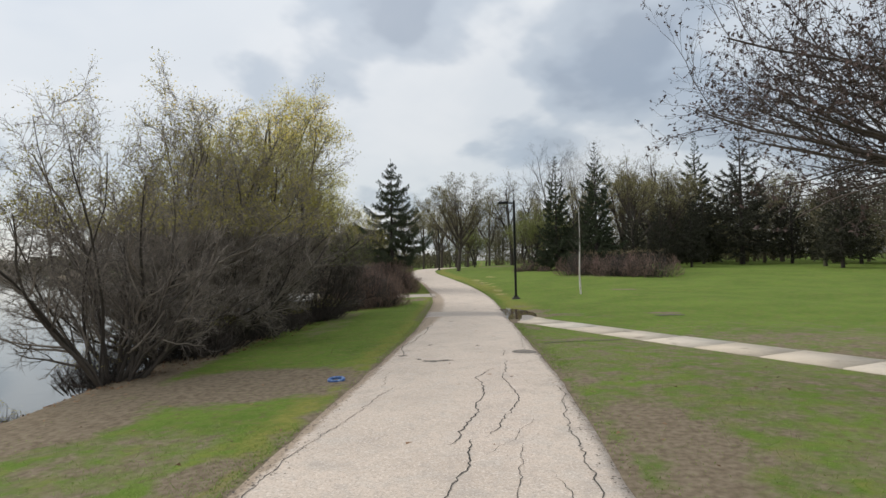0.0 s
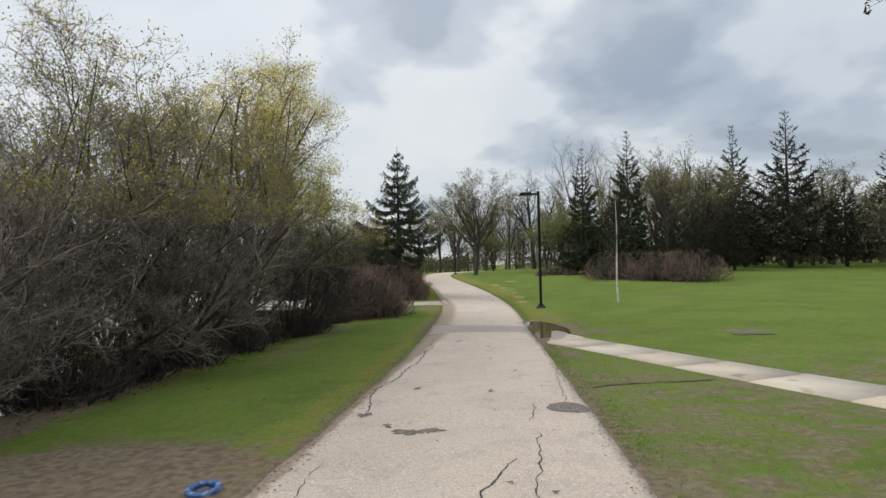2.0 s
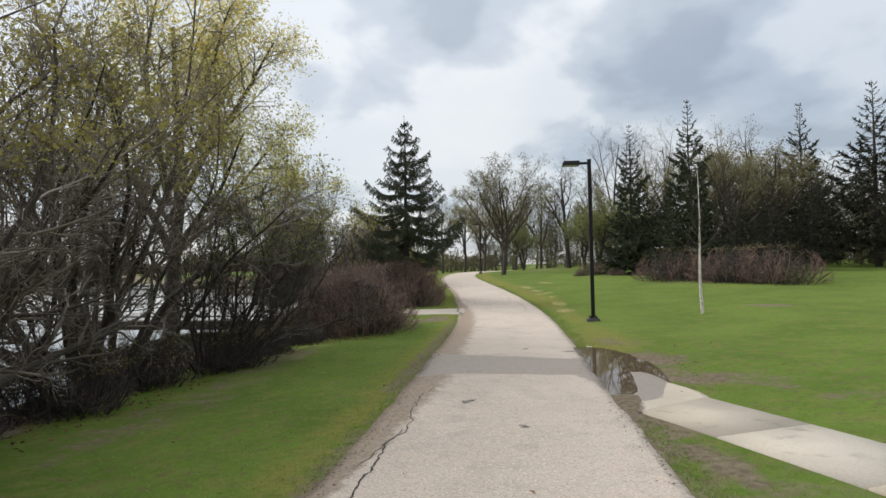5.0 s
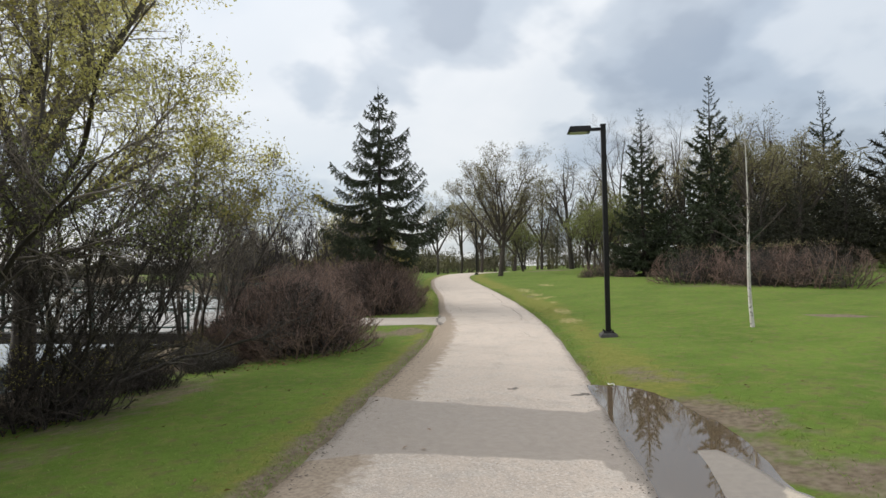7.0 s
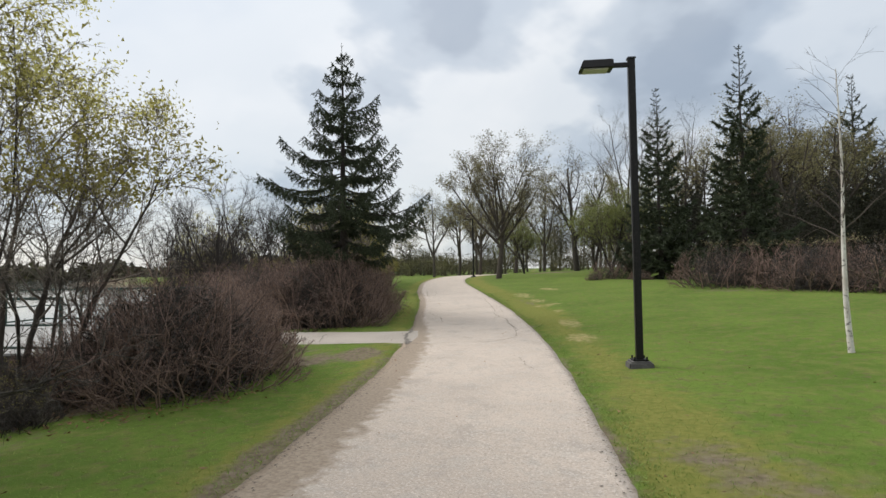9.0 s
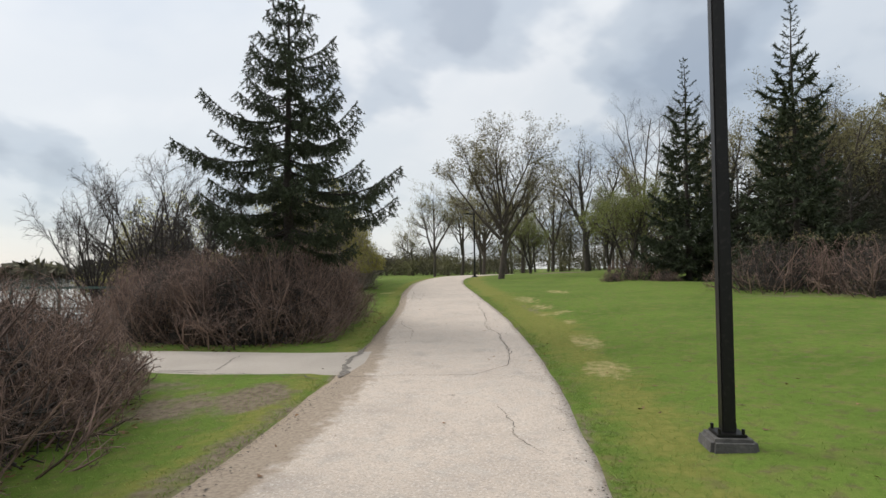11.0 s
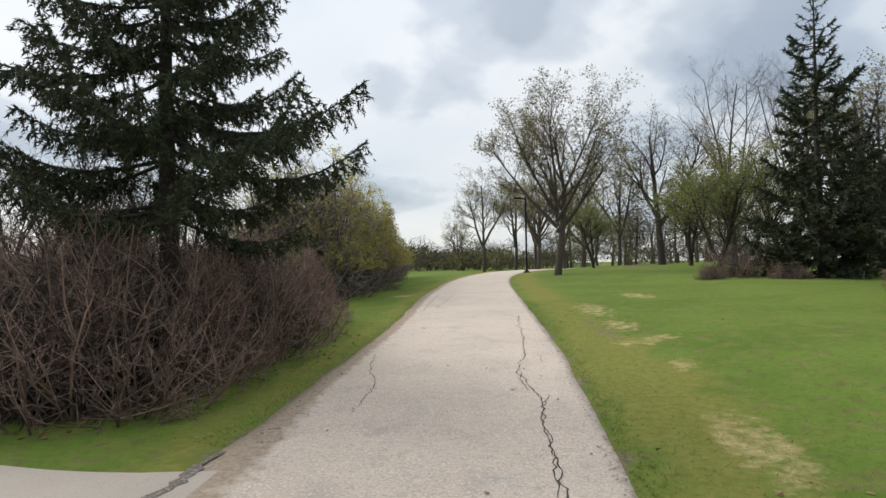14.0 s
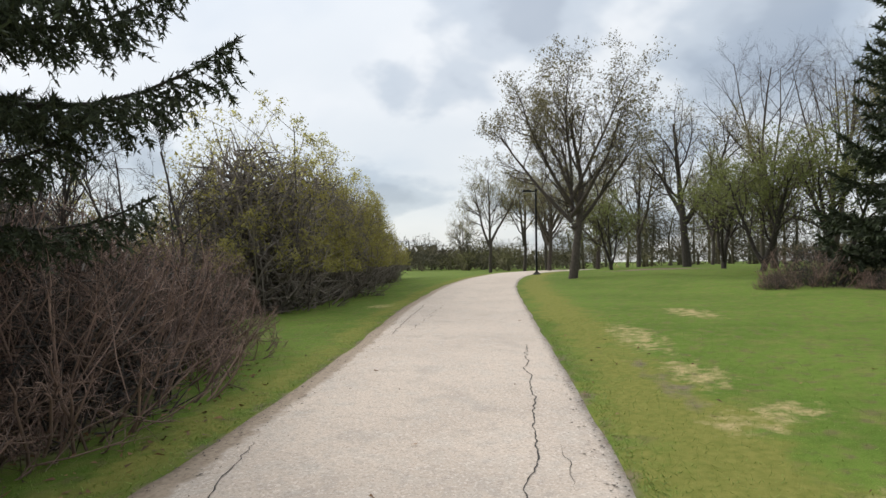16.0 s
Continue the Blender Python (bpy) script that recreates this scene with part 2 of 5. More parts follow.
M_GREENPAINT = material("dark_green_painted_steel", (0.035, 0.07, 0.055), 0.5, spots=(((0.07, 0.1, 0.08), 15, 0.5, 0.7, 0.6),))
M_DECK = material("weathered_deck", (0.34, 0.33, 0.31), 0.85, spots=(((0.24, 0.23, 0.21), 6, 0.4, 0.65, 0.8),), bump=(0.3, 30))
M_CLOD = material("dark_soil_crumbs", (0.075, 0.06, 0.048), 0.95, vary=0.5)
M_LITTER = material("fallen_leaves", (0.16, 0.085, 0.04), 0.85, vary=0.6)
M_WHITE = material("white_litter", (0.75, 0.74, 0.72), 0.7)
M_FARTREE = material("distant_woods", (0.085, 0.073, 0.042), 0.95, spots=(((0.16, 0.15, 0.06), 0.09, 0.5, 0.65, 0.8), ((0.05, 0.05, 0.03), 0.3, 0.45, 0.65, 0.9)), vary=0.3)

# ---- terrain ----
PROFILE_Y = [-60, -10, 0, 13, 22, 27, 28.5, 31, 34, 37, 40, 44, 48, 54, 60, 66, 74, 90, 130]
PROFILE_Z = [0.30, 0.30, 0.20, 0.0, -0.165, -0.205, -0.222, -0.24, -0.21, -0.127, -0.02, 0.13, 0.27, 0.436, 0.56, 0.67, 0.76, 0.80, 0.80]
LEFT_Y = [-40, 6.5, 14, 18, 22, 26, 29, 32.4, 35, 37.8, 40.2, 42, 45, 48, 50.6, 56, 59, 63, 68, 72, 78, 84, 90, 100]
LEFT_X = [-0.75, -0.66, -0.6, -0.6, -0.76, -0.95, -1.08, -1.25, -1.58, -1.9, -2.35, -2.6, -3.1, -3.75, -4.4, -5.35, -5.9, -6.4, -6.85, -7.0, -7.2, -6.6, -4.5, 1.0]
RIGHT_Y = [-40, 6.5, 9.4, 12, 15, 19, 23, 26, 30, 33.5, 36.3, 39.2, 42, 44, 46, 49, 52, 57, 59, 62, 67, 72, 78, 84, 90, 100]
RIGHT_X = [2.3, 2.36, 2.44, 2.44, 2.33, 2.25, 2.09, 2.03, 1.96, 1.78, 1.45, 1.04, 0.54, 0.14, -0.28, -0.92, -1.56, -2.55, -2.93, -3.4, -4.0, -4.3, -4.3, -3.6, -1.3, 4.5]
SHORE_Y = [-60, 0, 10, 18, 27, 32, 36, 40, 47, 55, 65, 80, 100, 130, 200]
SHORE_X = [-5.2, -4.6, -4.9, -6.0, -7.6, -8.2, -8.6, -9.5, -12, -16, -22, -30, -45, -70, -140]
LAKE_Z = -0.95


def smooth(a):
    return a * a * (3 - 2 * a)


def curve_at(y, ys, xs):
    """The table's value at y, rounded off by averaging over 4 m."""
    return sum(np.interp(y + o, ys, xs) for o in (-2.0, -1.0, 0, 1.0, 2.0)) / 5


def profile(y):
    return curve_at(np.asarray(y, float), PROFILE_Y, PROFILE_Z)


def left_edge(y):
    return curve_at(np.asarray(y, float), LEFT_Y, LEFT_X)


def right_edge(y):
    return curve_at(np.asarray(y, float), RIGHT_Y, RIGHT_X)


def height(x, y):
    """Ground height; arrays or numbers."""
    x, y = np.asarray(x, float), np.asarray(y, float)
    z = profile(y)
    dl, dr = left_edge(y) - x, x - right_edge(y)
    level = np.clip((2.6 - np.abs(y - 36.3)) / 0.9, 0, 1)
    z = z - 0.045 * np.clip(dl, 0, 6) * (1 - level)
    z = z + 0.05 * np.clip(dr - 0.3, 0, 6) * np.clip((y - 16) / 14, 0.1, 1)
    z = z + 0.035 * np.sin(x * 0.9 + 0.4 * y) * np.clip(np.maximum(dl, dr) / 3, 0, 1)
    bank = np.clip((np.interp(y, SHORE_Y, SHORE_X) - x) / 2.6, 0, 1)
    z = z * (1 - smooth(bank)) + (LAKE_Z - 0.7) * smooth(bank)
    return z


def ground_at(x, y):
    return float(height(x, y))


# ---- mesh building ----


def fast_mesh(name, verts, faces, smooth_faces=False):
    """A mesh from an (n, 3) array and an (m, 3) or (m, 4) index array."""
    me = bpy.data.meshes.new(name)
    verts, faces = np.ascontiguousarray(verts, np.float32), np.ascontiguousarray(faces, np.int32)
    k = faces.shape[1]
    me.vertices.add(len(verts))
    me.vertices.foreach_set("co", verts.ravel())
    me.loops.add(faces.size)
    me.loops.foreach_set("vertex_index", faces.ravel())
    me.polygons.add(len(faces))
    me.polygons.foreach_set("loop_start", np.arange(len(faces), dtype=np.int32) * k)
    if smooth_faces:
        me.polygons.foreach_set("use_smooth", np.ones(len(faces), bool))
    me.update(calc_edges=True)
    return me


def joined(pieces):
    """Several (verts, faces) of one face size as one."""
    vs, fs, n = [], [], 0
    for v, f in pieces:
        vs.append(v)
        fs.append(np.asarray(f) + n)
        n += len(v)
    return np.concatenate(vs), np.concatenate(fs)


def thing(name, m, label, category, group="", kind=""):
    ob = new(name)
    ob.empty_display_size = 0.2
    ob.matrix_basis = m
    return tagged(ob, label, category, group, kind)


def part(name, data, mat, parent=None, label=""):
    """Links a mesh or bmesh as one object under a thing or a part."""
    if isinstance(data, bmesh.types.BMesh):
        me = bpy.data.meshes.new(name)
        data.to_mesh(me)
        data.free()
    else:
        me = data
    if not me.materials:
        me.materials.append(mat)
    ob = new(name, me)
    ob.parent = parent
    return tagged(ob, label)


def box(size, centre=(0, 0, 0), bevel=0.0, taper=1.0):
    bm = bmesh.new()
    bmesh.ops.create_cube(bm, size=1)
    for v in bm.verts:
        k = taper if v.co.z > 0 else 1.0
        v.co = Vector((v.co.x * size[0] * k, v.co.y * size[1] * k, v.co.z * size[2])) + Vector(centre)
    if bevel:
        bmesh.ops.bevel(bm, geom=bm.edges[:], offset=bevel, segments=2, affect="EDGES")
    return bm


def tubes(lines, sides):
    """Tapered tubes round polylines of equal point count: list of (points, radii)."""
    pts = np.array([p for p, r in lines], float)
    rad = np.array([r for p, r in lines], float)
    b, n, _ = pts.shape
    tan = np.gradient(pts, axis=1)
    tan /= np.linalg.norm(tan, axis=2, keepdims=True) + 1e-9
    ref = np.where(np.abs(tan[..., 2:3]) > 0.9, np.array([1.0, 0, 0]), np.array([0, 0, 1.0]))
    u = np.cross(tan, ref)
    u /= np.linalg.norm(u, axis=2, keepdims=True) + 1e-9
    w = np.cross(tan, u)
    ang = np.arange(sides) * 2 * np.pi / sides
    ring = pts[:, :, None] + rad[:, :, None, None] * (np.cos(ang)[:, None] * u[:, :, None] + np.sin(ang)[:, None] * w[:, :, None])
    idx = np.arange(b * n * sides).reshape(b, n, sides)
    nxt = np.roll(idx, -1, axis=2)
    faces = np.stack([idx[:, :-1], nxt[:, :-1], nxt[:, 1:], idx[:, 1:]], axis=-1).reshape(-1, 4)
    return ring.reshape(-1, 3), faces


def split(faces):
    """Quads as triangles."""
    f = np.asarray(faces)
    return f if f.shape[1] == 3 else np.concatenate([f[:, [0, 1, 2]], f[:, [0, 2, 3]]])


def spikes(lines):
    """Three-sided pointed twigs from each polyline's first point to its last."""
    a = np.array([p[0] for p, r in lines], float)
    b = np.array([p[-1] for p, r in lines], float)
    rad = np.array([r[0] for p, r in lines], float)[:, None]
    d = b - a
    d /= np.linalg.norm(d, axis=1, keepdims=True) + 1e-9
    u = np.cross(d, np.where(np.abs(d[:, 2:]) > 0.9, np.array([1.0, 0, 0]), np.array([0, 0, 1.0])))
    u /= np.linalg.norm(u, axis=1, keepdims=True) + 1e-9
    w = np.cross(d, u)
    n = len(a)
    V = np.stack([a + rad * u, a + rad * (-0.5 * u + 0.866 * w), a + rad * (-0.5 * u - 0.866 * w), b], 1).reshape(-1, 3)
    i = 4 * np.arange(n)[:, None]
    F = np.concatenate([i + np.array([0, 1, 3]), i + np.array([1, 2, 3]), i + np.array([2, 0, 3])])
    return V, F


def limbs(levels, sides):
    """Tubes of several levels as triangles; a level of sides 1 becomes spikes."""
    out = []
    for lines, k in zip(levels, sides):
        if lines:
            v, f = spikes(lines) if k == 1 else tubes(lines, k)
            out.append((v, split(f)))
    return joined(out)


def flecks(rng, centres, size, spread=0.6, width=0.55):
    """Small three-cornered leaves, or slivers where width is small, at the centres, turned at random."""
    n = len(centres)
    a = rng.normal(size=(n, 3))
    a /= np.linalg.norm(a, axis=1, keepdims=True)
    c = np.cross(a, rng.normal(size=(n, 3)))
    c /= np.linalg.norm(c, axis=1, keepdims=True) + 1e-9
    s = size * rng.uniform(1 - spread, 1 + spread, (n, 1))
    v = np.stack([centres - a * s - c * s * width, centres - a * s * 0.6 + c * s * width, centres + a * s], axis=1)
    return v.reshape(-1, 3), np.arange(3 * n).reshape(n, 3)


def unit(v):
    l = math.sqrt(v[0] ** 2 + v[1] ** 2 + v[2] ** 2) or 1.0
    return (v[0] / l, v[1] / l, v[2] / l)


def grow(r, p, d, length, rad, level, spec, out, bound=None):
    """One branch and, by the spec of its level, all that springs from it. out: a list of (points, radii) for each level."""
    s = spec[level]
    seg, step = s["seg"], length / s["seg"]
    pts, dirs = [p], [d]
    for _ in range(seg):
        w = s["wob"]
        d = unit((d[0] + r.gauss(0, w), d[1] + r.gauss(0, w), d[2] + r.gauss(0, w) + s["up"]))
        p = (p[0] + d[0] * step, p[1] + d[1] * step, p[2] + d[2] * step)
        if bound and not bound(p):
            p = (p[0] - d[0] * step * 0.8, p[1] - d[1] * step * 0.8, p[2] - d[2] * step * 0.8)
        pts.append(p)
        dirs.append(d)
    tip = s.get("tip", 0.35)
    radii = [rad * (1 - (1 - tip) * i / seg) for i in range(seg + 1)]
    out[level].append((pts, radii))
    if level + 1 >= len(spec):
        return
    kids = s["kids"]
    count = kids if isinstance(kids, int) else r.randint(*kids)
    for k in range(count):
        t = s["start"] + (1 - s["start"]) * (k + r.random()) / count
        i = min(int(t * seg), seg - 1)
        f = t * seg - i
        a, b = pts[i], pts[i + 1]
        q = tuple(a[j] + (b[j] - a[j]) * f for j in range(3))
        base = dirs[i + 1]
        ang = radians(r.uniform(*s["angle"]))
        rv = unit((r.gauss(0, 1), r.gauss(0, 1), r.gauss(0, 1)))
        dot = sum(rv[j] * base[j] for j in range(3))
        side = unit(tuple(rv[j] - dot * base[j] for j in range(3)))
        kd = unit(tuple(base[j] * math.cos(ang) + side[j] * math.sin(ang) for j in range(3)))
        kl = length * r.uniform(*s["ratio"]) * (1.0 - s.get("fade", 0.4) * t)
        kr = (radii[i] + (radii[i + 1] - radii[i]) * f) * s.get("thin", 0.55)
        grow(r, q, kd, kl, max(kr, s.get("least", 0.0025)), level + 1, spec, out, bound)


def tree_meshes(name, seed, stems, spec, sides, leaf=(), bound=None, trunk_levels=1):
    """Trunk, twig and leaf meshes of a tree. stems: (base, heading, length, radius); leaf: (level, how many per branch, size, share of the height from which they grow, scatter)."""
    r, rng = random.Random(seed), np.random.default_rng(seed)
    out = [[] for _ in spec]
    for p, d, length, rad in stems:
        grow(r, p, unit(d), length, rad, 0, spec, out, bound)
    meshes = {"trunk": fast_mesh(name + "_trunk", *limbs(out[:trunk_levels], sides), True)}
    if len(spec) > trunk_levels:
        meshes["branchwork"] = fast_mesh(name + "_branchwork", *limbs(out[trunk_levels:], sides[trunk_levels:]), True)
    for key, level, per, size, above, scatter in leaf:
        pts = np.array([p for p, _ in out[level]], float)
        top = pts[..., 2].max()
        ends = pts[:, -1], pts[:, pts.shape[1] // 2]
        c = []
        for _ in range(per):
            t = rng.random((len(pts), 1))
            c.append(ends[1] + (ends[0] - ends[1]) * t * 1.05 + rng.normal(0, scatter, (len(pts), 3)))
        c = np.concatenate(c)
        c = c[c[:, 2] > top * above]
        meshes[key] = fast_mesh(name + "_" + key, *flecks(rng, c, size))
    return meshes


def plant(name, meshes, mats, m, label, category, group=""):
    ob = thing(name, m, label, category, group)
    for key, me in meshes.items():
        piece = part(key, me, mats[key], ob)
        if key != "trunk":
            tagged(piece, kind="stuff")
    return ob


def at(x, y, turn=0.0, size=1.0, sink=0.05):
    return pose(x, y, ground_at(x, y) - sink, 0, 0, turn) @ Matrix.Diagonal((size, size, size, 1))


# ---- ground, path, water ----
def steps(stops):
    out = [stops[0][0]]
    for (a, _), (b, step) in zip(stops, stops[1:]):
        n = max(1, round((b - a) / step))
        out += [a + (b - a) * (i + 1) / n for i in range(n)]
    return np.array(out)


def noise2(x, y, scale, off=0.0):
    return np.array([noise.noise(Vector((a * scale + off, b * scale, off * 1.7))) for a, b in zip(np.ravel(x), np.ravel(y))]).reshape(np.shape(x))


def blob(x, y, cx, cy, rx, ry, turn=0.0):
    """1 in the middle of an ellipse, 0 outside."""
    c, s = math.cos(radians(turn)), math.sin(radians(turn))
    u, v = (x - cx) * c + (y - cy) * s, -(x - cx) * s + (y - cy) * c
    return np.clip(1.6 * (1 - np.sqrt((u / rx) ** 2 + (v / ry) ** 2)), 0, 1)


def cover_attribute(me, rgb):
    at_ = me.color_attributes.new("cover", "FLOAT_COLOR", "POINT")
    data = np.ones((len(me.vertices), 4), np.float32)
    data[:, :3] = rgb
    at_.data.foreach_set("color", data.ravel())


WATER_Z = float(profile(24.4)) - 0.021


def bank_line(y):
    """The puddle's bank on the lawn side."""
    return np.interp(y, [22.0, 22.4, 23.0, 23.6, 24.0, 24.3, 25.0, 25.9, 26.4, 26.7, 26.9], [2.3, 2.8, 3.0, 3.02, 3.05, 3.1, 3.03, 2.82, 2.6, 2.4, 2.1])


def slab_height(x, y):
    """Top of the walkway's sunken end slab."""
    brink = np.interp(y, [20.9, 21.95, 22.1, 22.4, 22.7, 23.3, 23.95], [1.2, 2.2, 2.42, 2.56, 2.6, 2.64, 2.68]) + 0.05 * noise2(x, y, 2.2, 5.0)
    k = smooth(np.clip((21.9 - y) / 1.0, 0, 1))
    return (WATER_Z + 0.045 * (x - brink)) * (1 - k) + (height(x, y) + 0.018) * k


def build_ground():
    xs = steps([(-2500, 0), (-600, 300), (-150, 60), (-40, 11), (-12, 2.0), (-8, 0.5), (6, 0.2), (14, 0.5), (40, 2.0), (150, 11), (600, 60), (2500, 300)])
    ys = steps([(-2500, 0), (-600, 300), (-100, 60), (-20, 8), (2, 1.5), (40, 0.2), (54, 0.3), (70, 0.8), (110, 2.5), (300, 20), (800, 80), (2500, 300)])
    X, Y = np.meshgrid(xs, ys)
    Z = height(X, Y)
    L, R = left_edge(Y), right_edge(Y)
    inside = np.minimum(X - L, R - X)
    Z = np.where(inside > 0.25, profile(Y) - 0.10, Z)
    Z = np.where(np.abs(inside) <= 0.25, np.minimum(Z, profile(Y) - 0.012), Z)
    # hollow for the puddle
    s = X - bank_line(Y) + 0.09 * noise2(X, Y, 1.7, 3.0) + 0.05 * noise2(X, Y, 3.9, 8.0)
    wet_in = (X > R - 0.05) & (Y > 22.05) & (Y < 26.9)
    Z = np.where(wet_in & (s < 0.9), np.where(s < 0, WATER_Z - 0.004 + 0.14 * np.maximum(s, -0.6), WATER_Z - 0.004 + (np.maximum(Z, WATER_Z + 0.02) - WATER_Z + 0.004) * smooth(np.clip(s / 0.9, 0, 1))), Z)
    under = (X > 2.42) & (X < np.interp(Y, [20.8, 21.84, 22.26, 22.97, 23.9], [2.4, 3.42, 3.4, 3.16, 2.95])) & (Y > 20.7) & (Y < 23.95)
    Z = np.where(under, np.minimum(Z, slab_height(X, Y) - 0.03), Z)
    nx, ny = len(xs), len(ys)
    idx = np.arange(nx * ny).reshape(ny, nx)
    faces = np.stack([idx[:-1, :-1], idx[:-1, 1:], idx[1:, 1:], idx[1:, :-1]], -1).reshape(-1, 4)
    me = fast_mesh("ground", np.stack([X, Y, Z], -1).reshape(-1, 3), faces, True)
    dl, dr = L - X, X - R
    shore = np.interp(Y, SHORE_Y, SHORE_X)
    bare = np.clip((24 - Y) / 8, 0, 1) * (0.2 + 0.19 * (dr > 0)) + 0.08
    soil_tint = bare + np.clip(1 - np.abs(dl) / 0.22, 0, 1) * 0.5 + np.clip(1 - np.abs(dr) / 0.16, 0, 1) * 0.5
    soil_tint = np.maximum(soil_tint, 0.75 * np.clip(1 - np.abs(dl - 0.1) / 0.5, 0, 1) * np.clip((Y - 18) / 5, 0, 1) * np.clip((36 - Y) / 4, 0, 1))
    soil_tint = np.maximum(soil_tint, np.clip((shore + 1.5 - X) / 0.9, 0, 1))
    # bare soil; the blobs at (-3.9, 22) and (-4.4, 26) paint the willows' shade
    for cx, cy, rx, ry, turn, k in ((-2.4, 11.2, 2.6, 2.2, 10, 1.0), (-4.2, 9.0, 2.0, 2.2, 20, 0.9), (-1.1, 6.9, 0.5, 0.8, 0, 0.8), (-2.2, 7.4, 1.8, 2.2, 10, 0.5), (3.15, 8.2, 1.05, 2.8, 4, 0.72), (2.75, 11.5, 0.3, 2.0, 8, 0.6), (7.3, 22.3, 0.8, 0.5, 0, 1.0), (8.6, 18.5, 3.4, 1.6, -25, 0.36),
                                (4.2, 22.9, 2.0, 0.9, -40, 0.44), (2.3, 21.3, 0.3, 1.0, 0, 1.0), (2.5, 20.5, 0.3, 0.9, 20, 0.9), (3.3, 25.2, 0.8, 1.7, 25, 0.6), (5.2, 21.6, 1.6, 0.7, -30, 0.4), (-3.9, 22.0, 1.2, 6.5, 0, 0.42), (-4.4, 26.0, 1.2, 4.0, 0, 0.5), (8.8, 34.4, 1.2, 0.6, 10, 0.75), (-2.2, 34.0, 0.8, 1.2, 0, 0.75), (-4.0, 34.4, 1.5, 0.6, 0, 0.5), (3.3, 16.1, 1.2, 0.14, 14, 0.85), (2.9, 6.0, 0.9, 3.0, 0, 0.6), (7.0, 55.0, 3.2, 1.6, 0, 0.5), (4.0, 73.0, 6.0, 1.3, 8, 0.8), (1.0, 44.5, 0.35, 2.5, 14, 0.5), (2.6, 19.2, 0.35, 1.6, 25, 0.75), (2.75, 22.0, 0.8, 1.1, 0, 0.95), (3.4, 23.6, 0.7, 2.2, 20, 0.55), (-3.0, 33.6, 1.2, 1.2, 0, 0.6),
                                (3.0, 27.6, 0.9, 2.0, 15, 0.36), (10.0, 46.0, 6.0, 3.0, 0, 0.42), (-6.0, 31.5, 3.2, 4.2, 0, 1.0), (-6.2, 41.2, 3.4, 4.6, 0, 1.0)):
        soil_tint = np.maximum(soil_tint, k * blob(X, Y, cx, cy, rx, ry, turn))
    dry = 0.62 * np.clip(1 - np.abs(dr - 0.7) / 1.1, 0, 1) * np.clip((Y - 23) / 5, 0, 1) + 0.5 * np.clip(1 - np.abs(dl - 0.3) / 0.7, 0, 1) + 0.35 * np.clip(1 - np.abs(dr - 1.5) / 2.0, 0, 1) * np.clip((22 - Y) / 6, 0, 1)
    near = (np.abs(X) < 40) & (Y > -20) & (Y < 110)
    field = np.zeros_like(X)
    field[near] = noise2(X[near], Y[near], 0.16, 3.0) + 0.5 * noise2(X[near], Y[near], 0.6, 7.0)
    dry = dry + 0.14 + 0.3 * field * (dr > 0)
    soil_tint = soil_tint + 0.25 * np.clip(field - 0.15, 0, 1) * (dr > 0)
    straw = np.zeros_like(X)
    for cx, cy, rx, ry, turn in ((0.8, 47.3, 0.35, 1.4, 12), (1.35, 44.8, 0.3, 0.7, 12), (1.5, 43.0, 0.35, 0.3, 0), (1.95, 43.4, 0.3, 0.25, 0), (2.2, 38.6, 0.3, 0.9, 5), (2.3, 36.0, 0.35, 0.7, 0), (2.0, 41.5, 0.2, 0.4, 0), (-5.4, 52.1, 0.4, 0.5, 0), (1.9, 50.0, 0.4, 1.0, 15)):
        straw = np.maximum(straw, 0.5 * blob(X, Y, cx, cy, rx * 1.9, ry * 1.9, turn))
    cover_attribute(me, np.stack([soil_tint, dry, straw], -1).reshape(-1, 3))
    ob = part("ground", me, M_GROUND)
    tagged(ob, "spring lawn with bare soil and dry straw patches", "lawn", kind="structure")
    return ob


build_ground()


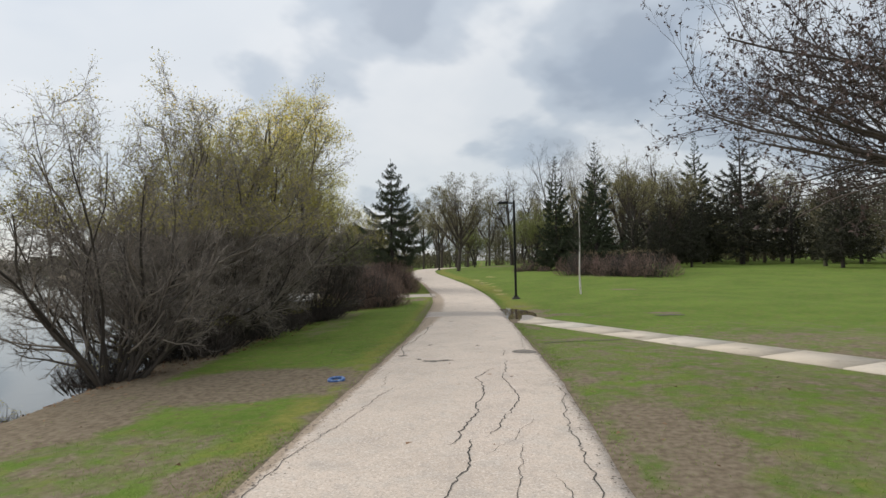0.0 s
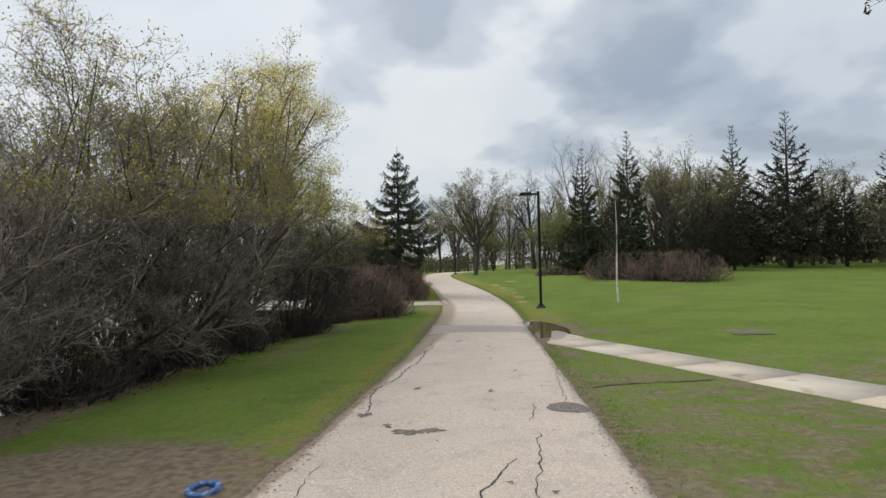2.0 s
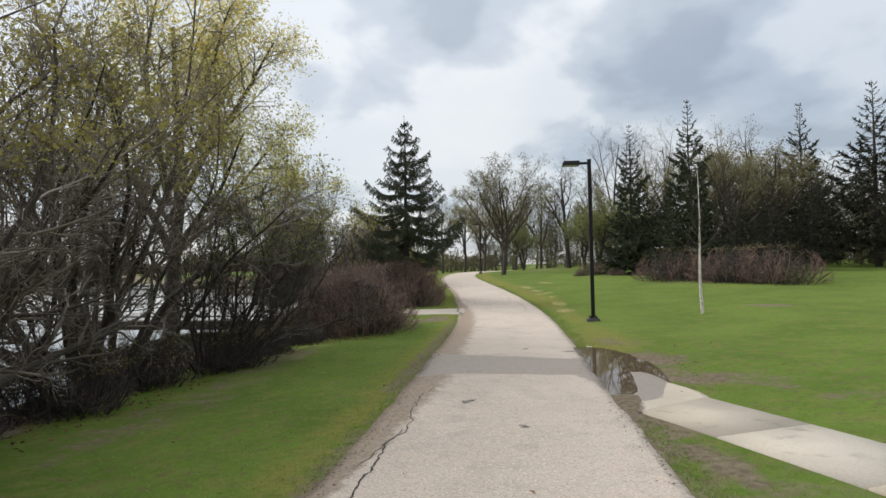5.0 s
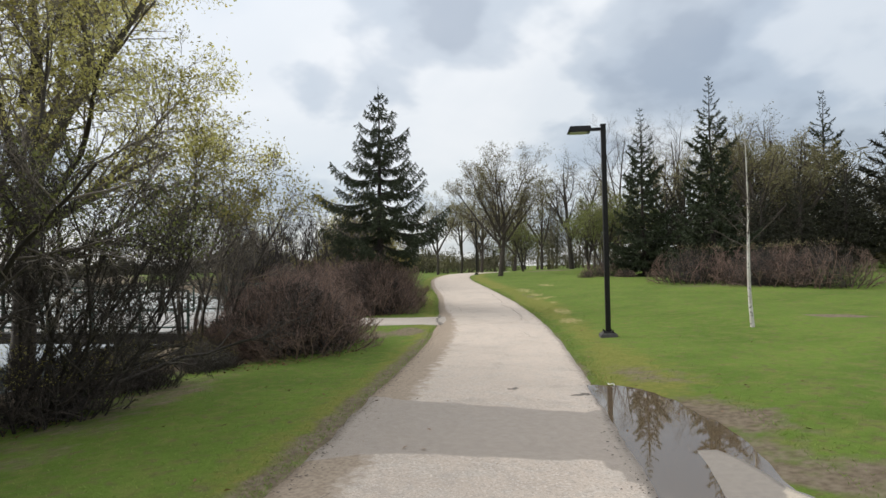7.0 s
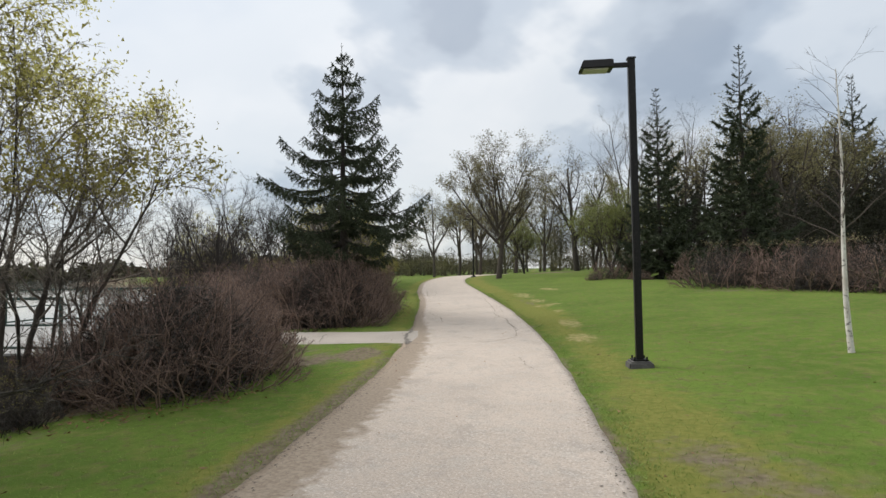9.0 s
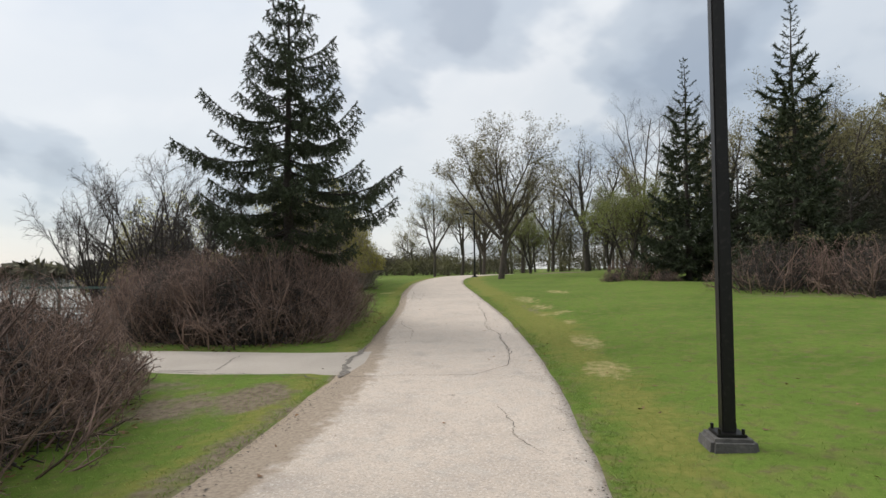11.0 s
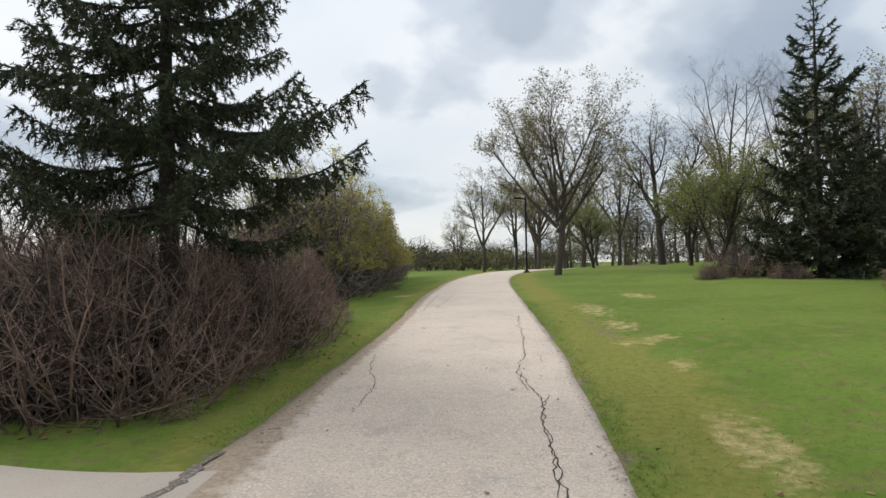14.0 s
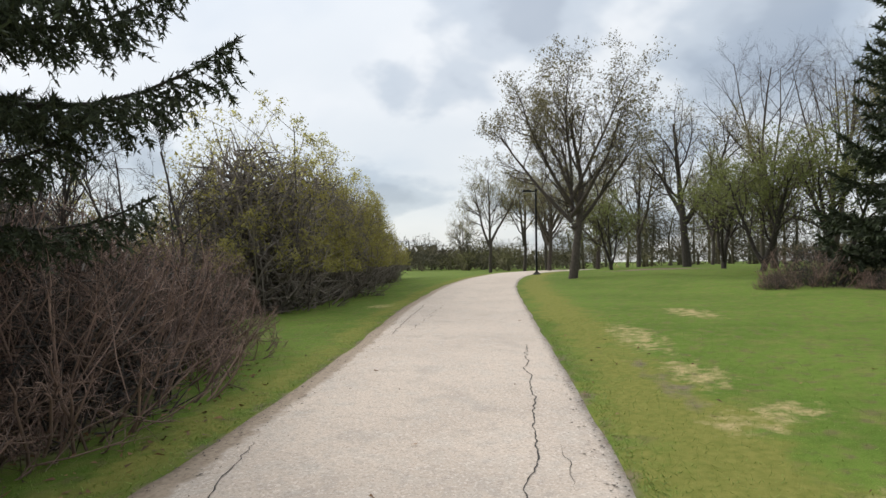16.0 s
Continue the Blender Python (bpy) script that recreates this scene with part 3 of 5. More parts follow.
def build_path():
    ys = np.concatenate([np.arange(-30, 20, 0.4), np.arange(20, 28, 0.06), np.arange(28, 98, 0.3)])
    n = 24
    L = left_edge(ys) + 0.05 * noise2(ys, ys * 0, 0.9) + 0.025 * noise2(ys, ys * 0, 3.1, 5.0)
    R = right_edge(ys) + 0.04 * noise2(ys, ys * 0, 0.8, 9.0) + 0.02 * noise2(ys, ys * 0, 3.3, 2.0)
    rows = []
    for k in range(n + 1):
        t = k / n
        x = L + (R - L) * t
        z = profile(ys) + 0.02 * (1 - (2 * t - 1) ** 2) + (0.0 if 0 < k < n else -0.012)
        rows.append(np.stack([x, ys, z], -1))
    rows.insert(0, rows[0] - np.array([0.01, 0, 0.12]))
    rows.append(rows[-1] + np.array([0.01, 0, -0.12]))
    V = np.stack(rows, 1)
    m, c = V.shape[:2]
    idx = np.arange(m * c).reshape(m, c)
    faces = np.stack([idx[:-1, :-1], idx[:-1, 1:], idx[1:, 1:], idx[1:, :-1]], -1).reshape(-1, 4)
    V = V.reshape(-1, 3)
    me = fast_mesh("path", V, faces, True)
    X, Y = V[:, 0], V[:, 1]
    dl, dr = X - left_edge(Y), right_edge(Y) - X
    soil_tint = 0.95 * np.clip(1.25 - dl / (0.16 + 0.16 * np.clip((Y - 35) / 3, 0, 1) + 0.62 * np.clip((Y - 17) / 6, 0, 1) * np.clip((40 - Y) / 5, 0, 1)), 0, 1) + 0.5 * np.clip(1 - dr / 0.13, 0, 1)
    rag = 0.07 * noise2(X, Y, 2.2, 3.0) + 0.05 * noise2(X, Y, 5.0, 1.0)
    near_line = np.interp(X, [-1.5, 0.0, 1.77, 1.98, 2.12, 2.22, 2.4], [23.0, 23.42, 23.38, 22.9, 22.3, 21.8, 21.2]) + rag
    far_line = np.interp(X, [-1.0, -0.4, 0.9, 1.8, 1.97, 2.02, 2.3], [25.9, 25.6, 25.25, 25.15, 25.3, 26.3, 27.6]) + rag
    wet = np.clip(np.minimum(Y - near_line, far_line - Y) / 0.1 + 0.5, 0, 1)
    cover_attribute(me, np.stack([soil_tint, wet, wet * 0], -1))
    ob = part("path", me, M_PATH)
    return tagged(ob, "pale worn asphalt footpath with long cracks", "footpath", kind="structure")


PATH_OB = build_path()


def path_z(x, y):
    y = np.asarray(y, float)
    t = (np.asarray(x) - left_edge(y)) / (right_edge(y) - left_edge(y))
    return profile(y) + 0.02 * (1 - (2 * np.clip(t, 0, 1) - 1) ** 2)


def ribbon(points, width, seed, lift=0.004, rough=0.5, z_of=path_z):
    """A jagged thin strip along (x, y) points, lying on the path."""
    r = random.Random(seed)
    pts = []
    for (ax, ay), (bx, by) in zip(points, points[1:]):
        n = max(2, int(math.hypot(bx - ax, by - ay) / 0.06))
        for i in range(n):
            pts.append((ax + (bx - ax) * i / n, ay + (by - ay) * i / n))
    pts.append(points[-1])
    wob, V = 0.0, []
    for i, (x, y) in enumerate(pts):
        a, b = pts[max(0, i - 1)], pts[min(len(pts) - 1, i + 1)]
        dx, dy = unit((b[0] - a[0], b[1] - a[1], 0))[:2]
        wob = wob * 0.8 + r.gauss(0, 0.015)
        end = min(1.0, 0.25 + min(i, len(pts) - 1 - i) * 0.2)
        w = width * end * r.uniform(1 - rough, 1 + rough) / 2
        for s in (-1, 1):
            px, py = x - dy * (wob + s * w), y + dx * (wob + s * w)
            V.append((px, py, float(z_of(px, py)) + lift))
    n = len(pts)
    F = [(2 * i, 2 * i + 1, 2 * i + 3, 2 * i + 2) for i in range(n - 1)]
    return fast_mesh("crack", np.array(V), np.array(F))


CRACKS = [
    ([(0.96, 7.68), (1.24, 9.04), (1.25, 10.47), (1.16, 11.19), (1.46, 12.0)], 0.032),
    ([(1.0, 5.6), (1.04, 6.52), (1.15, 7.06), (1.17, 7.9)], 0.034),
    ([(1.35, 8.0), (1.52, 8.83), (1.71, 9.75), (1.62, 10.78), (1.68, 12.9)], 0.026),
    ([(2.12, 6.0), (2.12, 6.88), (2.15, 7.84), (2.27, 9.49), (2.31, 10.62)], 0.024),
    ([(-0.55, 5.8), (-0.46, 7.51), (-0.22, 8.76), (0.03, 10.48)], 0.018),
    ([(1.5, 5.9), (1.52, 6.63), (1.65, 7.16), (1.64, 7.79)], 0.014),
    ([(1.85, 6.93), (1.92, 6.59), (1.95, 5.9)], 0.014),
    ([(1.29, 7.38), (1.54, 7.9), (1.83, 8.71)], 0.012),
    ([(-0.12, 10.45), (-0.27, 11.87)], 0.014),
    ([(-0.26, 13.51), (-0.41, 14.35), (-0.5, 15.19), (-0.37, 15.87), (-0.29, 17.36), (-0.32, 19.93)], 0.04),
    ([(1.59, 13.3), (1.73, 14.31)], 0.022),
    ([(2.09, 13.63), (2.14, 14.79), (2.24, 16.65), (2.18, 17.78)], 0.018),
]
CRACKS_FAR = [
    ([(-0.45, 18.6), (-0.22, 19.79), (-0.32, 20.62), (-0.43, 21.66), (-0.3, 22.42)], 0.03),
    ([(0.84, 37.2), (0.73, 37.94), (0.58, 38.67), (0.46, 39.92)], 0.024),
    ([(0.3, 40.0), (-0.02, 41.09), (-0.05, 42.2), (-0.26, 43.7), (-0.44, 44.46), (-0.78, 46.67)], 0.03),
    ([(-1.27, 38.8), (-1.51, 39.94), (-2.0, 41.05), (-2.25, 41.81)], 0.026),
    ([(0.26, 41.48), (0.21, 41.91), (0.14, 42.3)], 0.012),
    ([(-3.15, 47.08), (-3.55, 48.87), (-4.2, 52.29)], 0.03),
    ([(-2.94, 47.48), (-3.7, 52.33)], 0.022),
    ([(0.87, 33.88), (1.17, 32.67), (1.41, 32.16)], 0.016),
    ([(-1.5, 35.15), (-0.4, 35.3), (0.4, 35.47), (0.87, 36.25), (0.8, 37.69), (0.48, 39.4), (0.05, 41.0)], 0.028),
    ([(0.5, 35.5), (1.0, 35.4), (1.5, 35.5)], 0.012),
]
for i, (pts, w) in enumerate(CRACKS + CRACKS_FAR):
    part("crack", ribbon(pts, w * (0.42 if i < len(CRACKS) else 0.36), i), M_CRACK, PATH_OB, "dark open crack" if i == 0 else "")


def flat_patch(name, cx, cy, rx, ry, mat, seed, lift, turn=0.0, edge=0.18, z_of=path_z, parent=None):
    r = random.Random(seed)
    n, V, F = 40, [], []
    ph = [r.uniform(0, 6.28) for _ in range(4)]
    rings = 4
    for k in range(rings + 1):
        for i in range(n):
            a = 2 * math.pi * i / n
            q = (1 + edge * (math.sin(2 * a + ph[0]) * 0.5 + math.sin(3 * a + ph[1]) * 0.35 + math.sin(7 * a + ph[2]) * 0.2 + math.sin(11 * a + ph[3]) * 0.15)) * k / rings
            u, v = math.cos(a) * rx * q, math.sin(a) * ry * q
            c, s = math.cos(radians(turn)), math.sin(radians(turn))
            x, y = cx + u * c - v * s, cy + u * s + v * c
            V.append((x, y, float(z_of(x, y)) + lift))
    for k in range(rings):
        for i in range(n):
            j = (i + 1) % n
            F.append((k * n + i, k * n + j, (k + 1) * n + j, (k + 1) * n + i))
    me = fast_mesh(name, np.array(V), np.array(F))
    return part(name, me, mat, parent)


flat_patch("repair_patch", 2.1, 14.05, 0.23, 0.3, M_PATCH, 3, 0.005, parent=PATH_OB)
flat_patch("worn_spot", 0.42, 12.85, 0.19, 0.13, M_PATCH, 4, 0.003, 10, 0.8, parent=PATH_OB)
for k, (x, y, a, b) in enumerate(((0.93, 26.4, 0.07, 0.06), (1.85, 26.15, 0.1, 0.08), (0.1, 15.2, 0.08, 0.05), (1.15, 15.0, 0.1, 0.03), (-0.3, 13.6, 0.12, 0.06), (0.08, 13.1, 0.07, 0.05), (0.25, 21.3, 0.08, 0.08), (1.0, 20.1, 0.06, 0.04))):
    flat_patch("worn_spot", x, y, a, b, M_PATCH, 20 + k, 0.003, k * 25, 0.9, parent=PATH_OB)


GROUND_OB = bpy.data.objects["ground"]
part("rut", ribbon([(2.5, 15.3), (2.85, 15.5), (3.25, 15.62), (3.9, 15.8), (4.5, 16.05)], 0.075, 61, 0.012, 0.7, z_of=height), M_CLOD, GROUND_OB, "dark rut in the turf")
flat_patch("bare_spot", 7.2, 21.4, 0.36, 0.24, M_CLOD, 71, 0.012, 15, 0.6, z_of=height, parent=GROUND_OB)


def build_puddle():
    """Still water between the path's edge and the hollow's bank."""
    ys = np.linspace(21.8, 26.85, 60)
    edge = right_edge(ys) - 0.06
    far = np.maximum(bank_line(ys) + 0.35, edge + 0.1)
    V = np.stack([np.stack([edge + (far - edge) * t, ys, np.full_like(ys, WATER_Z)], -1) for t in (0, 0.33, 0.67, 1)], 1)
    idx = np.arange(240).reshape(60, 4)
    F = np.stack([idx[:-1, :-1], idx[:-1, 1:], idx[1:, 1:], idx[1:, :-1]], -1).reshape(-1, 4)
    return part("puddle", fast_mesh("puddle", V.reshape(-1, 3), F), M_PUDDLE)


puddle = build_puddle()
tagged(puddle, "brown muddy puddle beside the footpath", "puddle", kind="structure")


def build_end_slab():
    """The walkway's last slab, sunk at one corner and flooded by the puddle."""
    ys = np.arange(20.9, 23.93, 0.06)
    lo = np.interp(ys, [20.9, 21.1, 21.5, 21.9, 22.4, 23.9], [2.3, 2.36, 2.42, 2.3, 2.24, 2.2])
    hi = np.interp(ys, [20.9, 21.0, 21.84, 22.26, 22.97, 23.6, 23.93], [2.32, 2.38, 3.36, 3.34, 3.1, 3.0, 2.86])
    hi = hi + 0.015 * noise2(ys, ys * 0, 2.5, 4.0)
    n = 16
    T = np.linspace(0, 1, n)
    X = lo[:, None] + (hi - lo)[:, None] * T[None, :]
    Y = np.repeat(ys[:, None], n, 1)
    Z = slab_height(X, Y)
    top = np.stack([X, Y, Z], -1)
    m = len(ys)
    V = np.concatenate([top.reshape(-1, 3), (top - np.array([0, 0, 0.12])).reshape(-1, 3)])
    idx = np.arange(m * n).reshape(m, n)
    F = [np.stack([idx[:-1, :-1], idx[:-1, 1:], idx[1:, 1:], idx[1:, :-1]], -1).reshape(-1, 4)]
    ring = np.concatenate([idx[0, :], idx[1:, -1], idx[-1, -2::-1], idx[-2:0:-1, 0]])
    nxt = np.roll(ring, -1)
    F.append(np.stack([ring, ring + m * n, nxt + m * n, nxt], -1))
    me = fast_mesh("end_slab", V, np.concatenate(F))
    dry_line = np.interp(V[:, 0], [2.3, 2.47, 2.78, 2.91, 3.07, 3.4], [21.5, 21.6, 21.87, 22.37, 22.97, 23.3]) + 0.08 * noise2(V[:, 0], V[:, 1], 3.0, 2.0)
    wet = np.clip((V[:, 1] - dry_line) / 0.16 + 0.5, 0, 1)
    soil_tint = 0.8 * np.clip(1 - (V[:, 0] - np.interp(V[:, 1], ys, lo)) / 0.12, 0, 1) * np.clip((22.2 - V[:, 1]) / 0.3, 0, 1)
    cover_attribute(me, np.stack([soil_tint, wet, wet * 0], -1))
    return part("apron", me, M_ENDSLAB)


apron = build_end_slab()
tagged(apron, "pale concrete end slab, wet where the puddle floods it", "slab", kind="structure")
bm = bmesh.new()
lake_v = [bm.verts.new(c) for c in ((-2500, -2500, LAKE_Z), (-3.5, -2500, LAKE_Z), (-3.5, 60, LAKE_Z), (-3.5, 2500, LAKE_Z), (-2500, 2500, LAKE_Z))]
bm.faces.new(lake_v)
tagged(part("water", bm, M_LAKE), "grey rippled lake under an overcast sky", "lake", kind="structure")


def build_concrete_walk():
    walkway = thing("pavement", Matrix.Identity(4), "pale concrete slab walkway joining the footpath", "walkway", kind="structure")
    ax, ay, bx, by = 2.75, 21.5, 7.55, 11.9
    dx, dy = unit((bx - ax, by - ay, 0))[:2]
    ll, wd = 1.5, 1.22
    for k in range(13):
        r = random.Random(k)
        c0 = (ax + dx * ll * (k + 0.5), ay + dy * ll * (k + 0.5))
        V = []
        for sz in (-0.1, 0.0):
            for su, sv in ((-1, -1), (1, -1), (1, 1), (-1, 1)):
                u, v = su * (ll / 2 - 0.008), sv * wd / 2
                if k == 0 and su < 0:
                    u += 0.3 if sv < 0 else 0.0
                x, y = c0[0] + dx * u - dy * v, c0[1] + dy * u + dx * v
                V.append((x, y, ground_at(x, y) + 0.016 + sz + r.uniform(-0.004, 0.004)))
        F = [(3, 2, 1, 0), (4, 5, 6, 7), (0, 1, 5, 4), (1, 2, 6, 5), (2, 3, 7, 6), (3, 0, 4, 7)]
        part("slab", fast_mesh("slab", np.array(V), np.array(F)), M_SLAB, walkway)


build_concrete_walk()


def build_side_walk():
    xs = np.arange(-8.2, -1.2, 0.25)
    near = 35.05 + 0.03 * noise2(xs, xs * 0, 1.3, 4.0)
    far = 37.4 + 0.35 * np.clip((xs + 3.4) / 1.8, 0, 1) ** 2 + 0.03 * noise2(xs, xs * 0, 1.1, 8.0)
    V = []
    for k in range(8):
        t = k / 7
        y = near + (far - near) * t
        z = profile(y) + 0.006
        V.append(np.stack([xs, y, z - (0.1 if k in (0, 7) else 0)], -1))
    V = np.stack(V, 1)
    m, c = V.shape[:2]
    idx = np.arange(m * c).reshape(m, c)
    faces = np.stack([idx[:-1, :-1], idx[1:, :-1], idx[1:, 1:], idx[:-1, 1:]], -1).reshape(-1, 4)
    me = fast_mesh("side_path", V.reshape(-1, 3), faces, True)
    ob = tagged(part("side_path", me, M_SIDE), "short grey asphalt branch walk leading to the lake", "footpath", kind="structure")
    zs = lambda x, y: profile(y) + 0.006
    part("crack", ribbon([(-4.6, 35.3), (-3.56, 35.42), (-3.75, 36.07), (-3.84, 36.8)], 0.012, 31, z_of=zs), M_CRACK, ob)
    part("seam", ribbon([(-4.9, 35.2), (-3.79, 35.18), (-2.89, 35.2), (-2.04, 35.2), (-1.62, 34.95)], 0.022, 32, z_of=zs, lift=0.01), M_CRACK, ob)
    part("seam", ribbon([(-1.5, 35.1), (-1.66, 35.9), (-1.8, 36.9), (-1.92, 37.7)], 0.11, 33, z_of=path_z, lift=0.009, rough=0.6), M_PATCH, ob)


build_side_walk()

# ---- lamp posts ----


def build_lamp(m, label):
    lamp = thing("street_lamp", m, label, "street lamp", "black park lamps")
    part("footing", box((0.42, 0.42, 0.2), (0, 0, 0.02), 0.03, 0.86), M_FOOT, lamp, "dark concrete footing")
    part("base_plate", box((0.24, 0.24, 0.025), (0, 0, 0.135), 0.006), M_BLACK, lamp)
    for sx in (-1, 1):
        for sy in (-1, 1):
            bm = bmesh.new()
            bmesh.ops.create_cone(bm, cap_ends=True, segments=8, radius1=0.014, radius2=0.014, depth=0.05, matrix=Matrix.Translation((sx * 0.095, sy * 0.095, 0.165)))
            part("bolt", bm, M_BLACK, lamp)
    part("pole", box((0.112, 0.112, 4.88), (0, 0, 2.58), 0.012), M_BLACK, lamp)
    part("pole_cap", box((0.135, 0.135, 0.03), (0, 0, 5.03), 0.008), M_BLACK, lamp)
    part("arm", box((0.26, 0.055, 0.075), (-0.19, 0, 4.93), 0.006), M_BLACK, lamp)
    bm = bmesh.new()
    prof = [(-0.30, 4.86), (-0.84, 4.86), (-0.78, 5.0), (-0.30, 5.0)]
    for y in (-0.17, 0.17):
        for x, z in prof:
            bm.verts.new((x, y * (1.0 if z < 4.9 else 0.86), z))
    bm.verts.ensure_lookup_table()
    v = bm.verts
    bm.faces.new([v[i] for i in range(4)])
    bm.faces.new([v[i] for i in (7, 6, 5, 4)])
    for i in range(4):
        j = (i + 1) % 4
        bm.faces.new([v[j], v[i], v[i + 4], v[j + 4]])
    bmesh.ops.recalc_face_normals(bm, faces=bm.faces[:])
    bmesh.ops.bevel(bm, geom=bm.edges[:], offset=0.012, segments=2, affect="EDGES")
    head = part("lamp_head", bm, M_BLACK, lamp)
    part("lens", box((0.4, 0.26, 0.02), (-0.58, 0, 4.855), 0.005), M_LENS, head, "pale glass lens")
    return lamp


lamp_near = build_lamp(pose(2.95, 32.46, ground_at(2.95, 32.46) - 0.02, 0, 0, 3), "tall black square lamp post with a box head on the lawn")
copy_thing(lamp_near, pose(-3.93, 72.6, ground_at(-3.93, 72.6) - 0.02, 0, 0, 20))

# ---- blue ring beside the path ----


def build_ring():
    x, y = -1.0, 11.2
    ring = thing("plastic_ring", pose(x, y, ground_at(x, y) + 0.0, 4, -3, 20) @ Matrix.Diagonal((0.88, 0.88, 0.88, 1)), "faded blue plastic valve ring set in bare soil", "valve cover")
    bm = bmesh.new()
    n = 28
    sec = [(0.155, -0.03), (0.155, 0.035), (0.145, 0.045), (0.11, 0.045), (0.10, 0.03), (0.10, -0.03)]
    vs = [[bm.verts.new((math.cos(2 * math.pi * i / n) * r, math.sin(2 * math.pi * i / n) * r, z)) for r, z in sec] for i in range(n)]
    for i in range(n):
        for k in range(len(sec)):
            bm.faces.new((vs[i][k], vs[(i + 1) % n][k], vs[(i + 1) % n][(k + 1) % len(sec)], vs[i][(k + 1) % len(sec)]))
    bmesh.ops.recalc_face_normals(bm, faces=bm.faces[:])
    part("rim", bm, M_BLUE, ring)
    bm = bmesh.new()
    bmesh.ops.create_icosphere(bm, subdivisions=2, radius=0.075)
    for v in bm.verts:
        v.co.z = v.co.z * 0.35 + 0.012 * noise.noise(v.co * 22)
    part("cap", bm, M_FOOT, ring, "muddy dark cap")


build_ring()

# ---- lookout deck over the lake ----


def build_deck():
    z = float(profile(36.2)) + 0.01
    deck = thing("lookout_deck", pose(0, 0, z), "weathered lookout deck over the water with green steel railing", "deck")
    x0, x1, y0, y1 = -15.5, -8.2, 33.2, 40.6
    n = 24
    w = (y1 - y0) / n
    plank_me = None
    for i in range(n):
        ob = part("plank", plank_me or box((x1 - x0, w - 0.012, 0.05), (0, 0, 0), 0.005), M_DECK, deck)
        plank_me = ob.data
        ob.location = ((x0 + x1) / 2, y0 + w * (i + 0.5), -0.025)
    for y in (y0 + 0.06, y1 - 0.06):
        part("beam", box((x1 - x0, 0.12, 0.3), ((x0 + x1) / 2, y, -0.205), 0.01), M_DARKBARK, deck)
    part("beam", box((0.12, y1 - y0 - 0.26, 0.3), (x0 + 0.06, (y0 + y1) / 2, -0.205), 0.01), M_DARKBARK, deck)
    for x in (x0 + 0.3, (x0 + x1) / 2, x1 - 0.3):
        for y in (y0 + 0.25, y1 - 0.25):
            part("pile", box((0.2, 0.2, 1.5), (x, y, -0.81), 0.02), M_DARKBARK, deck)
    sides = [((x1, y0), (x0, y0)), ((x0, y0), (x0, y1)), ((x0, y1), (x1, y1))]
    for (ax, ay), (bx, by) in sides:
        length = math.hypot(bx - ax, by - ay)
        n = round(length / 1.45)
        for k in range(n + 1):
            part("post", box((0.06, 0.06, 1.15), (ax + (bx - ax) * k / n, ay + (by - ay) * k / n, 0.575), 0.005), M_GREENPAINT, deck)
        for zz, h in ((1.12, 0.06), (0.58, 0.04), (0.12, 0.05)):
            sx, sy = abs(bx - ax) or 0.045, abs(by - ay) or 0.045
            part("rail", box((sx, sy, h), ((ax + bx) / 2, (ay + by) / 2, zz), 0.004), M_GREENPAINT, deck)


build_deck()

# ---- spruces ----


